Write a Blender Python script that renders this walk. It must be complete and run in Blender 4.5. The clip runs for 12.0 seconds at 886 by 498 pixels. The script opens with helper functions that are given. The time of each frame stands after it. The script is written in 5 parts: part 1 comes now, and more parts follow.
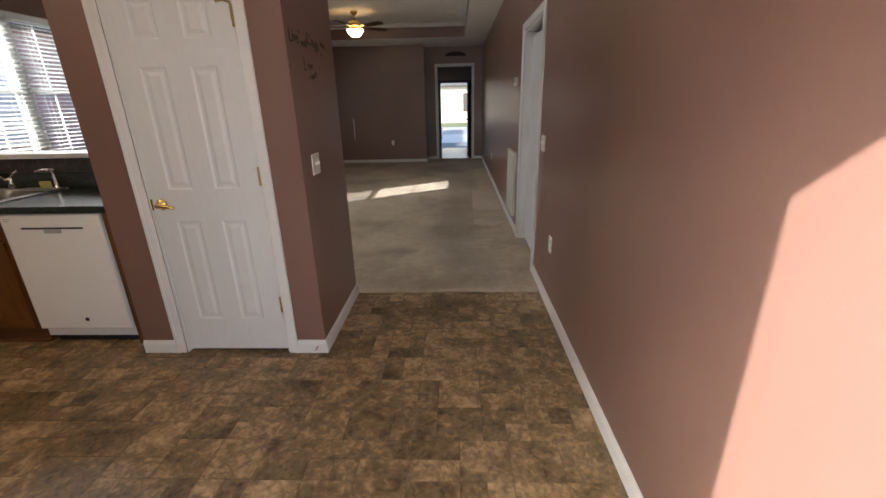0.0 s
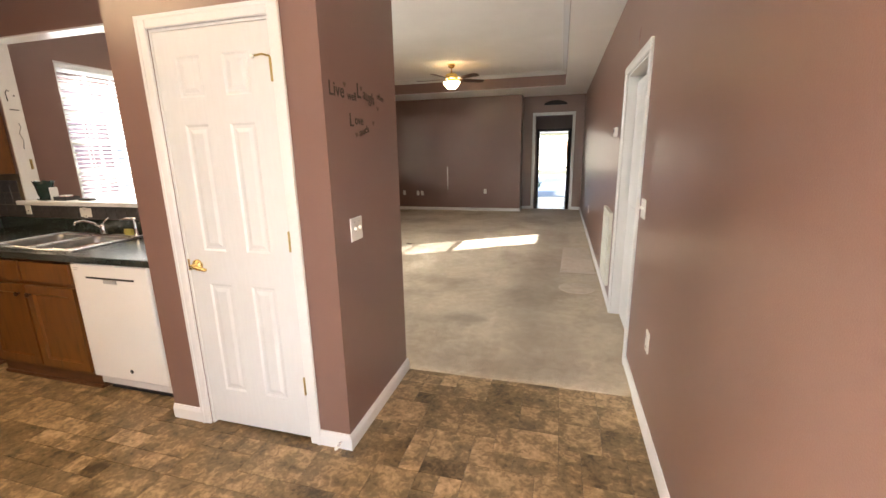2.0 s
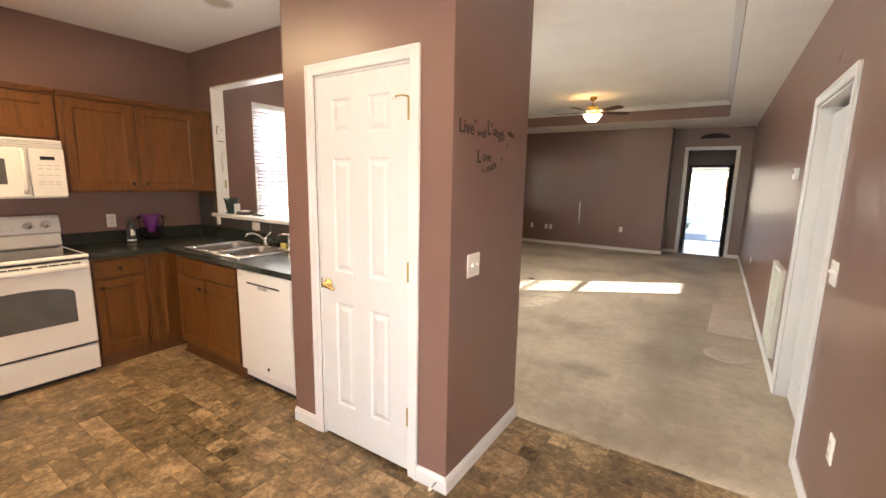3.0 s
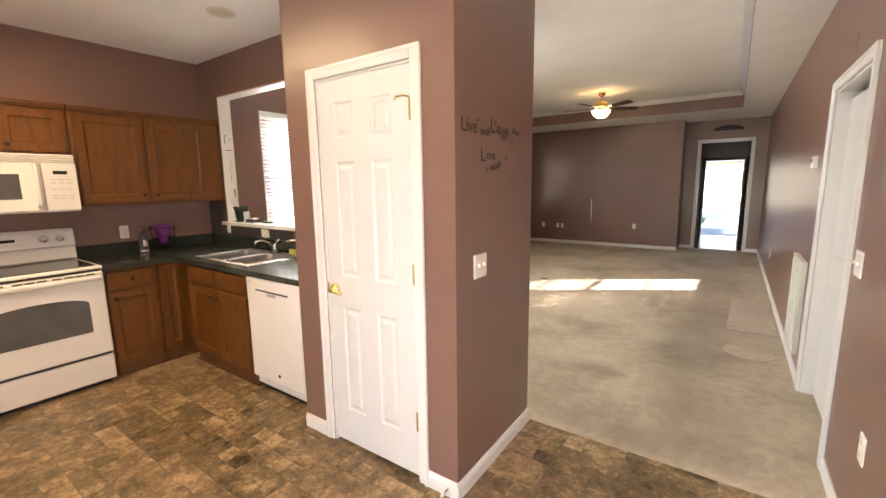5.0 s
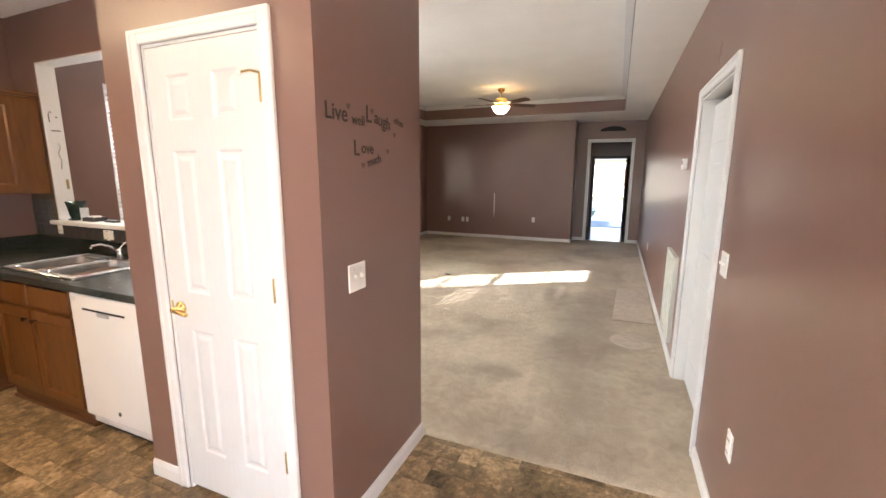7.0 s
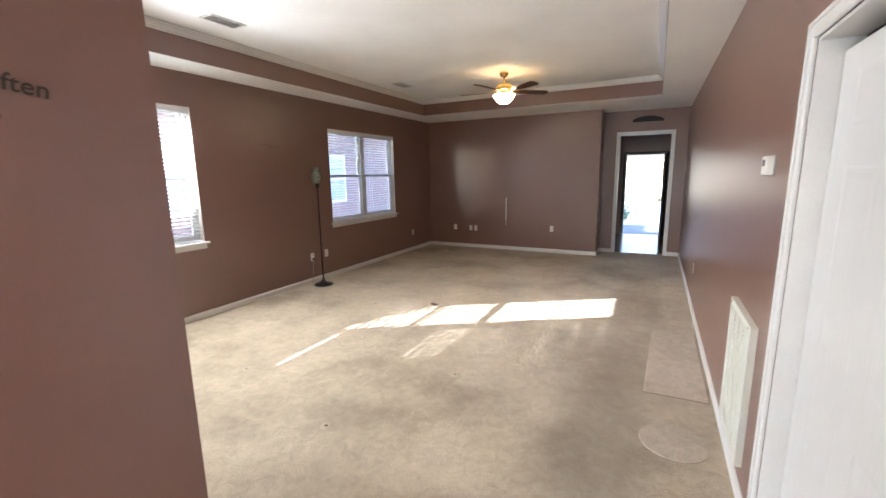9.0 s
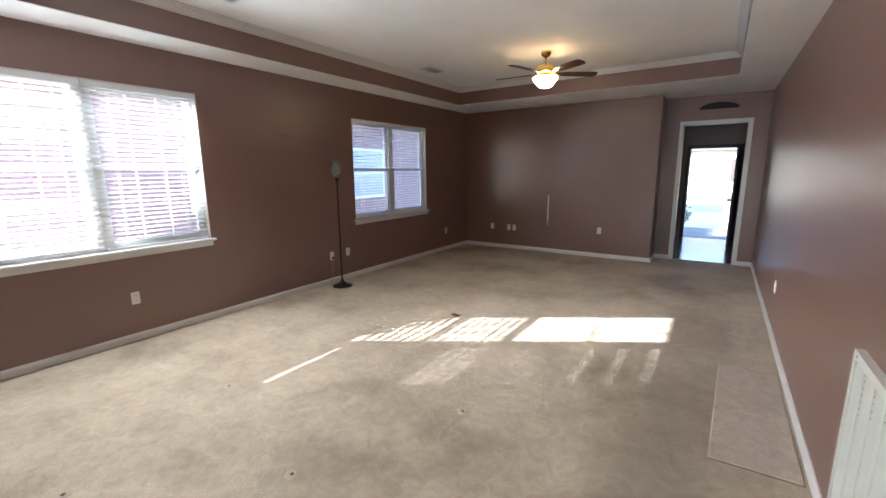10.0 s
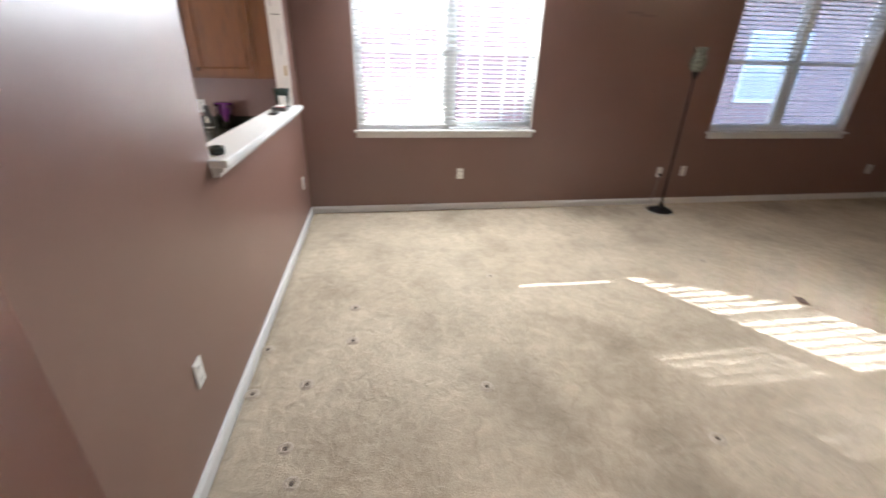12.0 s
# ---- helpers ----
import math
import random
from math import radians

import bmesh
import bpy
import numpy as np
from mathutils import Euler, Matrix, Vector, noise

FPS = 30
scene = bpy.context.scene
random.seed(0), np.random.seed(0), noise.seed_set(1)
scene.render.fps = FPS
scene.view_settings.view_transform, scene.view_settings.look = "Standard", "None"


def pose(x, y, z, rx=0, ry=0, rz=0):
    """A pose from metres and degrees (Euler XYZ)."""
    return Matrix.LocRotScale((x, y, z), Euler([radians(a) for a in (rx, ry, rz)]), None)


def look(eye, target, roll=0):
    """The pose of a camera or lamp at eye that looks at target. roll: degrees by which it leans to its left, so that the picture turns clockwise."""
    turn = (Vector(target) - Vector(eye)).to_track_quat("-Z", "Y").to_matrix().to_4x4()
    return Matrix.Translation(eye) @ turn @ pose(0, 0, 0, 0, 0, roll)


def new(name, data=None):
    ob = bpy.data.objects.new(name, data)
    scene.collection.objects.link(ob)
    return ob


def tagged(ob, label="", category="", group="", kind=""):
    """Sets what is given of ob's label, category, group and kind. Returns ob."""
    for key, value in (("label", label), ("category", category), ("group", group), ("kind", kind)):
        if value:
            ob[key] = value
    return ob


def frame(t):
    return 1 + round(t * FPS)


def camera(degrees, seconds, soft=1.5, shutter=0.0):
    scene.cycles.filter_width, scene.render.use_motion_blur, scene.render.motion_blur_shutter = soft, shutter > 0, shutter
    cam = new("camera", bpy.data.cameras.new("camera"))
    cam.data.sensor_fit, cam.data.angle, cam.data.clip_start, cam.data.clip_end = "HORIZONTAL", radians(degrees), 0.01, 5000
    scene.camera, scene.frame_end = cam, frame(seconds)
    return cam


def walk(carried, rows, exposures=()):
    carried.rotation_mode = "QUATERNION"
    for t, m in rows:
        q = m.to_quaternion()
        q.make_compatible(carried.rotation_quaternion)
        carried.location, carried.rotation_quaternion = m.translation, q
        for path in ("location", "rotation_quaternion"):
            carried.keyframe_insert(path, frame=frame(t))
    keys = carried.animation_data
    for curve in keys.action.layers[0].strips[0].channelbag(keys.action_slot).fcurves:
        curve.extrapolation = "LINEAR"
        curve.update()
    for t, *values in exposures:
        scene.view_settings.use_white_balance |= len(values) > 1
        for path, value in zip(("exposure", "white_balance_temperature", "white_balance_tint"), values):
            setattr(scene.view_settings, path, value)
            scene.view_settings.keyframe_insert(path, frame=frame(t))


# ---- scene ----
cam = camera(93.9, 12.0, shutter=0.2)
PATH = [
    (0, (0.052, 0.14, 1.418), (-0.021, 2.024, 0.751), -1.3),
    (0.5, (0.069, 0.407, 1.473), (-0.159, 2.3, 0.868), -0.8),
    (1, (0.166, 0.609, 1.471), (-0.207, 2.497, 0.926), -1.4),
    (1.5, (0.204, 0.645, 1.48), (-0.26, 2.514, 0.938), -1.3),
    (2, (0.212, 0.666, 1.471), (-0.319, 2.538, 1.011), -1.1),
    (2.5, (0.18, 0.722, 1.454), (-0.498, 2.552, 1.016), 0.6),
    (3, (0.207, 0.763, 1.506), (-0.875, 2.413, 1.181), 1.1),
    (5, (0.215, 0.807, 1.495), (-0.917, 2.425, 1.182), -0.8),
    (5.5, (0.227, 0.819, 1.516), (-0.832, 2.493, 1.244), 0.1),
    (6, (0.216, 0.829, 1.521), (-0.762, 2.544, 1.199), 0.2),
    (6.5, (0.204, 0.882, 1.513), (-0.555, 2.699, 1.159), 0.3),
    (8.5, (0.265, 2.228, 1.583), (-0.532, 4.03, 1.244), -0.9),
    (9, (0.24, 2.535, 1.595), (-0.657, 4.286, 1.239), -0.9),
    (9.5, (0.177, 2.885, 1.587), (-0.781, 4.605, 1.234), -1.3),
    (10, (0.178, 3.195, 1.571), (-0.913, 4.829, 1.197), -0.5),
    (10.5, (0.157, 3.48, 1.549), (-0.842, 5.026, 0.766), 0.3),
    (11, (0.111, 3.708, 1.538), (-0.631, 5.311, 0.601), 1.0),
    (11.5, (0.045, 3.794, 1.525), (-1.263, 5.007, 0.62), 0.5),
    (12, (0.053, 3.83, 1.581), (-1.735, 4.118, 0.733), 1.5),
]
EXPOSURES = [(0.0, 1.75, 5950, 10), (0.2, 2.35, 6200, 10), (0.5, 2.95, 6250, 10), (1.0, 3.1, 6200, 10), (3.0, 3.3, 6350, 10), (5.7, 3.3, 6350, 10), (6.5, 3.35, 5900, 10), (8.5, 3.65, 5850, 10), (9.0, 3.5, 5600, 10), (10.0, 3.1, 5400, 10), (11.5, 3.15, 5450, 10), (12.0, 3.3, 5450, 10)]
walk(cam, [(t, look(eye, target, roll)) for t, eye, target, roll in PATH], EXPOSURES)

# ---- world, sun, window light ----
SUN_WAY = Vector((1.90, 1.167, -1.0)).normalized()
world = bpy.data.worlds.new("sky")
scene.world = world
world.use_nodes = True
wn = world.node_tree.nodes
sky = wn.new("ShaderNodeTexSky")
sky.sky_type, sky.sun_disc = "NISHITA", False
sky.sun_elevation = math.asin(-SUN_WAY.z)
sky.sun_rotation = math.atan2(-SUN_WAY.x, -SUN_WAY.y)
sky.dust_density = 1.5
world.node_tree.links.new(sky.outputs["Color"], wn["Background"].inputs["Color"])
wn["Background"].inputs["Strength"].default_value = 0.15

sun = new("sun", bpy.data.lights.new("sun", "SUN"))
sun.data.energy, sun.data.angle, sun.data.color = 4.8, radians(0.45), (1.0, 0.93, 0.83)
sun.data.cycles.use_multiple_importance_sampling = False
sun.matrix_world = look((-20, -12, 14), Vector((-20, -12, 14)) + SUN_WAY)


def window_light(name, place, target, w, h, power, colour):
    lamp = new(name, bpy.data.lights.new(name, "AREA"))
    lamp.data.shape, lamp.data.size, lamp.data.size_y = "RECTANGLE", w, h
    lamp.data.energy, lamp.data.color = power, colour
    lamp.matrix_world = look(place, target)
    return lamp


# the sky's light in the openings: patio door behind the walk, and the two living room windows
window_light("patio_skylight", (-0.24, -0.12, 1.1), (-0.24, 3, 1.1), 1.5, 2.0, 1.9, (0.92, 0.96, 1.0))
slit = window_light("west_skylight", (-4.262, 4.54, 2.308), (-2.762, 4.54, 1.35), 1.74, 0.04, 11.5, (1.0, 0.95, 0.87))
slit.data.spread = radians(150)


# ---- materials ----
def nodes_of(name):
    m = bpy.data.materials.new(name)
    m.use_nodes = True
    t = m.node_tree
    return m, t, t.nodes, t.links, t.nodes["Principled BSDF"]


def ramp_of(n, stops):
    r = n.new("ShaderNodeValToRGB")
    e = r.color_ramp.elements
    while len(e) < len(stops):
        e.new(0.5)
    for el, (p, c) in zip(e, stops):
        el.position, el.color = p, (*c, 1)
    return r


def tint(c, k):
    return tuple(max(0.0, min(1.0, v * k)) for v in c)


def mat(name, base, rough=0.5, metal=0.0, var=0.08, scale=6.0, bump=0.0, bump_scale=120.0, fine=0.04, spec=0.5, stretch=(1, 1, 1), rough_var=0.06, **extra):
    """Paint, plastic, metal: colour with slow and fine variation, relief and uneven gloss."""
    m, t, n, l, b = nodes_of(name)
    co = n.new("ShaderNodeTexCoord")
    mp = n.new("ShaderNodeMapping")
    mp.inputs["Scale"].default_value = stretch
    l.new(co.outputs["Object"], mp.inputs["Vector"])
    big = n.new("ShaderNodeTexNoise")
    big.inputs["Scale"].default_value, big.inputs["Detail"].default_value = scale, 5
    l.new(mp.outputs["Vector"], big.inputs["Vector"])
    r = ramp_of(n, [(0.3, tint(base, 1 - var)), (0.7, tint(base, 1 + var))])
    l.new(big.outputs["Fac"], r.inputs["Fac"])
    small = n.new("ShaderNodeTexNoise")
    small.inputs["Scale"].default_value, small.inputs["Detail"].default_value = bump_scale, 3
    l.new(mp.outputs["Vector"], small.inputs["Vector"])
    r2 = ramp_of(n, [(0.3, (1 - fine,) * 3), (0.7, (1, 1, 1))])
    l.new(small.outputs["Fac"], r2.inputs["Fac"])
    mx = n.new("ShaderNodeMix")
    mx.data_type, mx.blend_type = "RGBA", "MULTIPLY"
    mx.inputs["Factor"].default_value = 1
    l.new(r.outputs["Color"], mx.inputs[6])
    l.new(r2.outputs["Color"], mx.inputs[7])
    l.new(mx.outputs[2], b.inputs["Base Color"])
    rr = n.new("ShaderNodeMapRange")
    rr.inputs["To Min"].default_value, rr.inputs["To Max"].default_value = max(0.02, rough - rough_var), min(1, rough + rough_var)
    l.new(big.outputs["Fac"], rr.inputs["Value"])
    l.new(rr.outputs["Result"], b.inputs["Roughness"])
    b.inputs["Metallic"].default_value = metal
    b.inputs["Specular IOR Level"].default_value = spec
    if bump:
        bp = n.new("ShaderNodeBump")
        bp.inputs["Strength"].default_value, bp.inputs["Distance"].default_value = 1.0, bump
        l.new(small.outputs["Fac"], bp.inputs["Height"])
        l.new(bp.outputs["Normal"], b.inputs["Normal"])
    for k, v in extra.items():
        b.inputs[k.replace("_", " ").title()].default_value = v
    return m


def glow(name, colour, strength, rough=0.3):
    m, t, n, l, b = nodes_of(name)
    b.inputs["Base Color"].default_value = (*colour, 1)
    b.inputs["Roughness"].default_value = rough
    b.inputs["Emission Color"].default_value = (*colour, 1)
    b.inputs["Emission Strength"].default_value = strength
    return m


def glass(name, tone=(1, 1, 1), rough=0.0):
    m, t, n, l, b = nodes_of(name)
    b.inputs["Base Color"].default_value = (*tone, 1)
    b.inputs["Transmission Weight"].default_value = 1
    b.inputs["Roughness"].default_value = rough
    b.inputs["IOR"].default_value = 1.45
    return m


def wood(name, dark, light, rough=0.35, grain=(1, 1, 14), across=6.0):
    m, t, n, l, b = nodes_of(name)
    co = n.new("ShaderNodeTexCoord")
    info = n.new("ShaderNodeObjectInfo")
    add = n.new("ShaderNodeVectorMath")
    add.operation = "ADD"
    mul = n.new("ShaderNodeVectorMath")
    mul.operation = "SCALE"
    mul.inputs[0].default_value = (7.3, 3.1, 5.7)
    l.new(info.outputs["Random"], mul.inputs["Scale"])
    l.new(co.outputs["Object"], add.inputs[0])
    l.new(mul.outputs["Vector"], add.inputs[1])
    mp = n.new("ShaderNodeMapping")
    mp.inputs["Scale"].default_value = grain
    l.new(add.outputs["Vector"], mp.inputs["Vector"])
    no = n.new("ShaderNodeTexNoise")
    no.inputs["Scale"].default_value, no.inputs["Detail"].default_value, no.inputs["Distortion"].default_value = across, 8, 0.6
    l.new(mp.outputs["Vector"], no.inputs["Vector"])
    r = ramp_of(n, [(0.25, dark), (0.5, tint(light, 0.85)), (0.78, light)])
    l.new(no.outputs["Fac"], r.inputs["Fac"])
    l.new(r.outputs["Color"], b.inputs["Base Color"])
    b.inputs["Roughness"].default_value = rough
    bp = n.new("ShaderNodeBump")
    bp.inputs["Distance"].default_value = 0.0006
    l.new(no.outputs["Fac"], bp.inputs["Height"])
    l.new(bp.outputs["Normal"], b.inputs["Normal"])
    return m


PAINT = mat("mauve_taupe_paint", (0.192, 0.108, 0.083), 0.33, var=0.05, scale=1.3, bump=0.0004, bump_scale=220, fine=0.05, spec=0.85, rough_var=0.015)
WHITE = mat("white_trim_paint", (0.69, 0.68, 0.655), 0.38, var=0.03, scale=3, bump=0.0003, bump_scale=90)
DOORWHITE = mat("white_door_paint", (0.635, 0.63, 0.615), 0.4, var=0.03, scale=2, bump=0.0004, bump_scale=60, stretch=(1, 1, 0.15))
CEIL = mat("white_ceiling_paint", (0.90, 0.90, 0.885), 0.85, var=0.03, scale=2, bump=0.001, bump_scale=70)
PLASTIC = mat("white_switch_plastic", (0.78, 0.76, 0.70), 0.35, var=0.02)
VINYLWIN = mat("white_vinyl_window_frame", (0.78, 0.80, 0.80), 0.4, var=0.02)
APPLIANCE = mat("white_enamel", (0.75, 0.73, 0.69), 0.21, rough_var=0.03, var=0.02, scale=3)
BLACKGLASS = mat("black_ceramic_glass", (0.02, 0.02, 0.022), 0.08, var=0.02)
OVENGLASS = mat("smoky_oven_glass", (0.10, 0.10, 0.10), 0.12, var=0.1)
DARK = mat("dark_gap", (0.02, 0.02, 0.02), 0.7)
GREYTRIM = mat("grey_print", (0.35, 0.35, 0.34), 0.5)
BRASS = mat("polished_brass", (0.83, 0.60, 0.22), 0.2, 1.0, var=0.08, scale=30)
HINGE = mat("dull_brass", (0.42, 0.31, 0.12), 0.33, 1.0, var=0.1, scale=30)
CHROME = mat("chrome", (0.8, 0.8, 0.8), 0.1, 1.0, var=0.02)
STEEL = mat("brushed_stainless_steel", (0.62, 0.62, 0.6), 0.34, 1.0, rough_var=0.03, var=0.05, bump_scale=300, stretch=(1, 12, 1))
OAK = wood("orange_brown_oak", (0.072, 0.026, 0.0045), (0.150, 0.055, 0.0085), 0.36, (7, 7, 1.0), 4.0)
TOEWOOD = wood("dark_toe_kick_wood", (0.05, 0.018, 0.007), (0.13, 0.05, 0.018), 0.45)
KNOBMAT = mat("dark_bronze_knob", (0.06, 0.04, 0.03), 0.35, 0.8)
COUNTER = mat("dark_green_laminate", (0.030, 0.036, 0.030), 0.21, var=0.35, scale=60, bump_scale=400, fine=0.3)
IRON = mat("black_wrought_iron", (0.012, 0.010, 0.010), 0.4, 0.3)
BLADE = wood("dark_walnut_fan_blade", (0.02, 0.008, 0.005), (0.07, 0.026, 0.014), 0.3, (1, 10, 1))
SHADE = mat("mottled_grey_green_glass", (0.20, 0.21, 0.16), 0.18, var=0.6, scale=40, fine=0.4)
DECAL = mat("dark_olive_vinyl_lettering", (0.034, 0.026, 0.015), 0.5, var=0.15, scale=40)
DECALHEART = mat("faded_olive_vinyl", (0.11, 0.075, 0.048), 0.5, var=0.1, scale=40)
POTMAT = mat("dark_green_glazed_pot", (0.016, 0.030, 0.024), 0.2, var=0.3, scale=20)
GLASS = glass("window_glass")
BOWL = glow("lit_frosted_bowl", (1.0, 0.76, 0.42), 2.2)
DIFFUSER = glow("warm_fill_diffuser", (1.0, 0.70, 0.39), 2.5)
DOME = glow("lit_frosted_dome", (1.0, 0.62, 0.31), 9.0)


def tile_material():
    """Printed vinyl: each piece takes its own stretch of tan, brown and grey marbling."""
    m, t, n, l, b = nodes_of("brown_marbled_vinyl_tile")
    co = n.new("ShaderNodeTexCoord")
    info = n.new("ShaderNodeObjectInfo")
    geo = n.new("ShaderNodeNewGeometry")
    both = n.new("ShaderNodeMath")
    both.operation = "ADD"
    l.new(info.outputs["Random"], both.inputs[0])
    l.new(geo.outputs["Random Per Island"], both.inputs[1])
    mul = n.new("ShaderNodeVectorMath")
    mul.operation = "SCALE"
    mul.inputs[0].default_value = (17.0, 11.0, 5.0)
    l.new(both.outputs["Value"], mul.inputs["Scale"])
    add = n.new("ShaderNodeVectorMath")
    add.operation = "ADD"
    l.new(co.outputs["Object"], add.inputs[0])
    l.new(mul.outputs["Vector"], add.inputs[1])
    cloud = n.new("ShaderNodeTexNoise")
    cloud.inputs["Scale"].default_value, cloud.inputs["Detail"].default_value, cloud.inputs["Distortion"].default_value = 7, 10, 0.35
    cloud.inputs["Roughness"].default_value = 0.65
    l.new(add.outputs["Vector"], cloud.inputs["Vector"])
    speck = n.new("ShaderNodeTexNoise")
    speck.inputs["Scale"].default_value, speck.inputs["Detail"].default_value, speck.inputs["Distortion"].default_value = 34, 6, 0.8
    l.new(add.outputs["Vector"], speck.inputs["Vector"])
    blend = n.new("ShaderNodeMath")
    blend.operation = "MULTIPLY_ADD"
    blend.inputs[1].default_value, blend.inputs[2].default_value = 0.60, -0.30
    l.new(speck.outputs["Fac"], blend.inputs[0])
    joint = n.new("ShaderNodeMath")
    l.new(cloud.outputs["Fac"], joint.inputs[0])
    l.new(blend.outputs["Value"], joint.inputs[1])
    shift = n.new("ShaderNodeMapRange")
    shift.inputs["From Max"].default_value = 2.0
    shift.inputs["To Min"].default_value, shift.inputs["To Max"].default_value = -0.17, 0.17
    l.new(both.outputs["Value"], shift.inputs["Value"])
    sm = n.new("ShaderNodeMath")
    l.new(joint.outputs["Value"], sm.inputs[0])
    l.new(shift.outputs["Result"], sm.inputs[1])
    r = ramp_of(n, [(0.26, (0.045, 0.030, 0.013)), (0.40, (0.130, 0.087, 0.040)), (0.53, (0.205, 0.142, 0.072)), (0.64, (0.34, 0.235, 0.122)), (0.78, (0.52, 0.365, 0.21))])
    l.new(sm.outputs["Value"], r.inputs["Fac"])
    l.new(r.outputs["Color"], b.inputs["Base Color"])
    rr = n.new("ShaderNodeMapRange")
    rr.inputs["To Min"].default_value, rr.inputs["To Max"].default_value = 0.30, 0.48
    l.new(cloud.outputs["Fac"], rr.inputs["Value"])
    l.new(rr.outputs["Result"], b.inputs["Roughness"])
    bp = n.new("ShaderNodeBump")
    bp.inputs["Distance"].default_value = 0.0012
    l.new(cloud.outputs["Fac"], bp.inputs["Height"])
    l.new(bp.outputs["Normal"], b.inputs["Normal"])
    return m


def carpet_material(name, low, high, stain, spots=()):
    m, t, n, l, b = nodes_of(name)
    co = n.new("ShaderNodeTexCoord")
    blot = n.new("ShaderNodeTexNoise")
    blot.inputs["Scale"].default_value, blot.inputs["Detail"].default_value, blot.inputs["Roughness"].default_value = 0.9, 6, 0.62
    l.new(co.outputs["Object"], blot.inputs["Vector"])
    r = ramp_of(n, [(0.34, stain), (0.46, low), (0.62, high)])
    l.new(blot.outputs["Fac"], r.inputs["Fac"])
    pile = n.new("ShaderNodeTexNoise")
    pile.inputs["Scale"].default_value, pile.inputs["Detail"].default_value = 160, 4
    l.new(co.outputs["Object"], pile.inputs["Vector"])
    lay = n.new("ShaderNodeTexNoise")
    lay.inputs["Scale"].default_value, lay.inputs["Detail"].default_value, lay.inputs["Distortion"].default_value = 14, 6, 1.0
    l.new(co.outputs["Object"], lay.inputs["Vector"])
    r2 = ramp_of(n, [(0.3, (0.72, 0.71, 0.70)), (0.7, (1, 1, 1))])
    l.new(pile.outputs["Fac"], r2.inputs["Fac"])
    r3 = ramp_of(n, [(0.30, (0.80, 0.79, 0.78)), (0.66, (1, 1, 1))])
    l.new(lay.outputs["Fac"], r3.inputs["Fac"])
    last = r.outputs["Color"]
    for other in (r2, r3):
        mx = n.new("ShaderNodeMix")
        mx.data_type, mx.blend_type = "RGBA", "MULTIPLY"
        mx.inputs["Factor"].default_value = 1
        l.new(last, mx.inputs[6])
        l.new(other.outputs["Color"], mx.inputs[7])
        last = mx.outputs[2]
    if spots:
        warp = n.new("ShaderNodeTexNoise")
        warp.inputs["Scale"].default_value, warp.inputs["Detail"].default_value = 5, 6
        l.new(co.outputs["Object"], warp.inputs["Vector"])
        off = n.new("ShaderNodeVectorMath")
        off.operation = "MULTIPLY_ADD"
        off.inputs[1].default_value, off.inputs[2].default_value = (0.34, 0.34, 0), (-0.17, -0.17, 0)
        l.new(warp.outputs["Color"], off.inputs[0])
        bent = n.new("ShaderNodeVectorMath")
        l.new(co.outputs["Object"], bent.inputs[0])
        l.new(off.outputs["Vector"], bent.inputs[1])
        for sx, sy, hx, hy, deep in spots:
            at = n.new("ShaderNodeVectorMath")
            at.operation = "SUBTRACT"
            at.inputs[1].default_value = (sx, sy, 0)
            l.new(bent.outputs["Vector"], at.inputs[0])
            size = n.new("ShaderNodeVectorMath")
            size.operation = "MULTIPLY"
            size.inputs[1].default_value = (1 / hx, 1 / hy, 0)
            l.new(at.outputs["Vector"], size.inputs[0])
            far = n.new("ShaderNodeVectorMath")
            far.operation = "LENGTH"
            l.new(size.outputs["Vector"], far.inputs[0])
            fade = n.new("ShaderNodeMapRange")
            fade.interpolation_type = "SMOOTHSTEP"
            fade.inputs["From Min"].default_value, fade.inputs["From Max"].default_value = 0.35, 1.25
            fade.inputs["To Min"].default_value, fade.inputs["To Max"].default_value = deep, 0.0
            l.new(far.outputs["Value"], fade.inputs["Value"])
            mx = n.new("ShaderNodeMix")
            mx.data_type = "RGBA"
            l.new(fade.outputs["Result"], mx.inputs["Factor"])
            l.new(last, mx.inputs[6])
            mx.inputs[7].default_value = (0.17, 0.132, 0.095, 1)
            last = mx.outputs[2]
    l.new(last, b.inputs["Base Color"])
    b.inputs["Roughness"].default_value = 0.95
    b.inputs["Specular IOR Level"].default_value = 0.1
    b.inputs["Sheen Weight"].default_value = 0.15
    sm = n.new("ShaderNodeMath")
    sm.operation = "MULTIPLY_ADD"
    l.new(lay.outputs["Fac"], sm.inputs[0])
    sm.inputs[1].default_value = 1.5
    l.new(pile.outputs["Fac"], sm.inputs[2])
    bp = n.new("ShaderNodeBump")
    bp.inputs["Distance"].default_value = 0.007
    l.new(sm.outputs["Value"], bp.inputs["Height"])
    l.new(bp.outputs["Normal"], b.inputs["Normal"])
    return m


def slat_material():
    m, t, n, l, b = nodes_of("white_blind_slat")
    b.inputs["Base Color"].default_value = (0.78, 0.78, 0.775, 1)
    b.inputs["Roughness"].default_value = 0.85
    b.inputs["Specular IOR Level"].default_value = 0.08
    tr = n.new("ShaderNodeBsdfTranslucent")
    tr.inputs["Color"].default_value = (0.85, 0.85, 0.82, 1)
    mx = n.new("ShaderNodeMixShader")
    mx.inputs["Fac"].default_value = 0.34
    l.new(b.outputs["BSDF"], mx.inputs[1])
    l.new(tr.outputs["BSDF"], mx.inputs[2])
    l.new(mx.outputs["Shader"], n["Material Output"].inputs["Surface"])
    return m


TILE = tile_material()
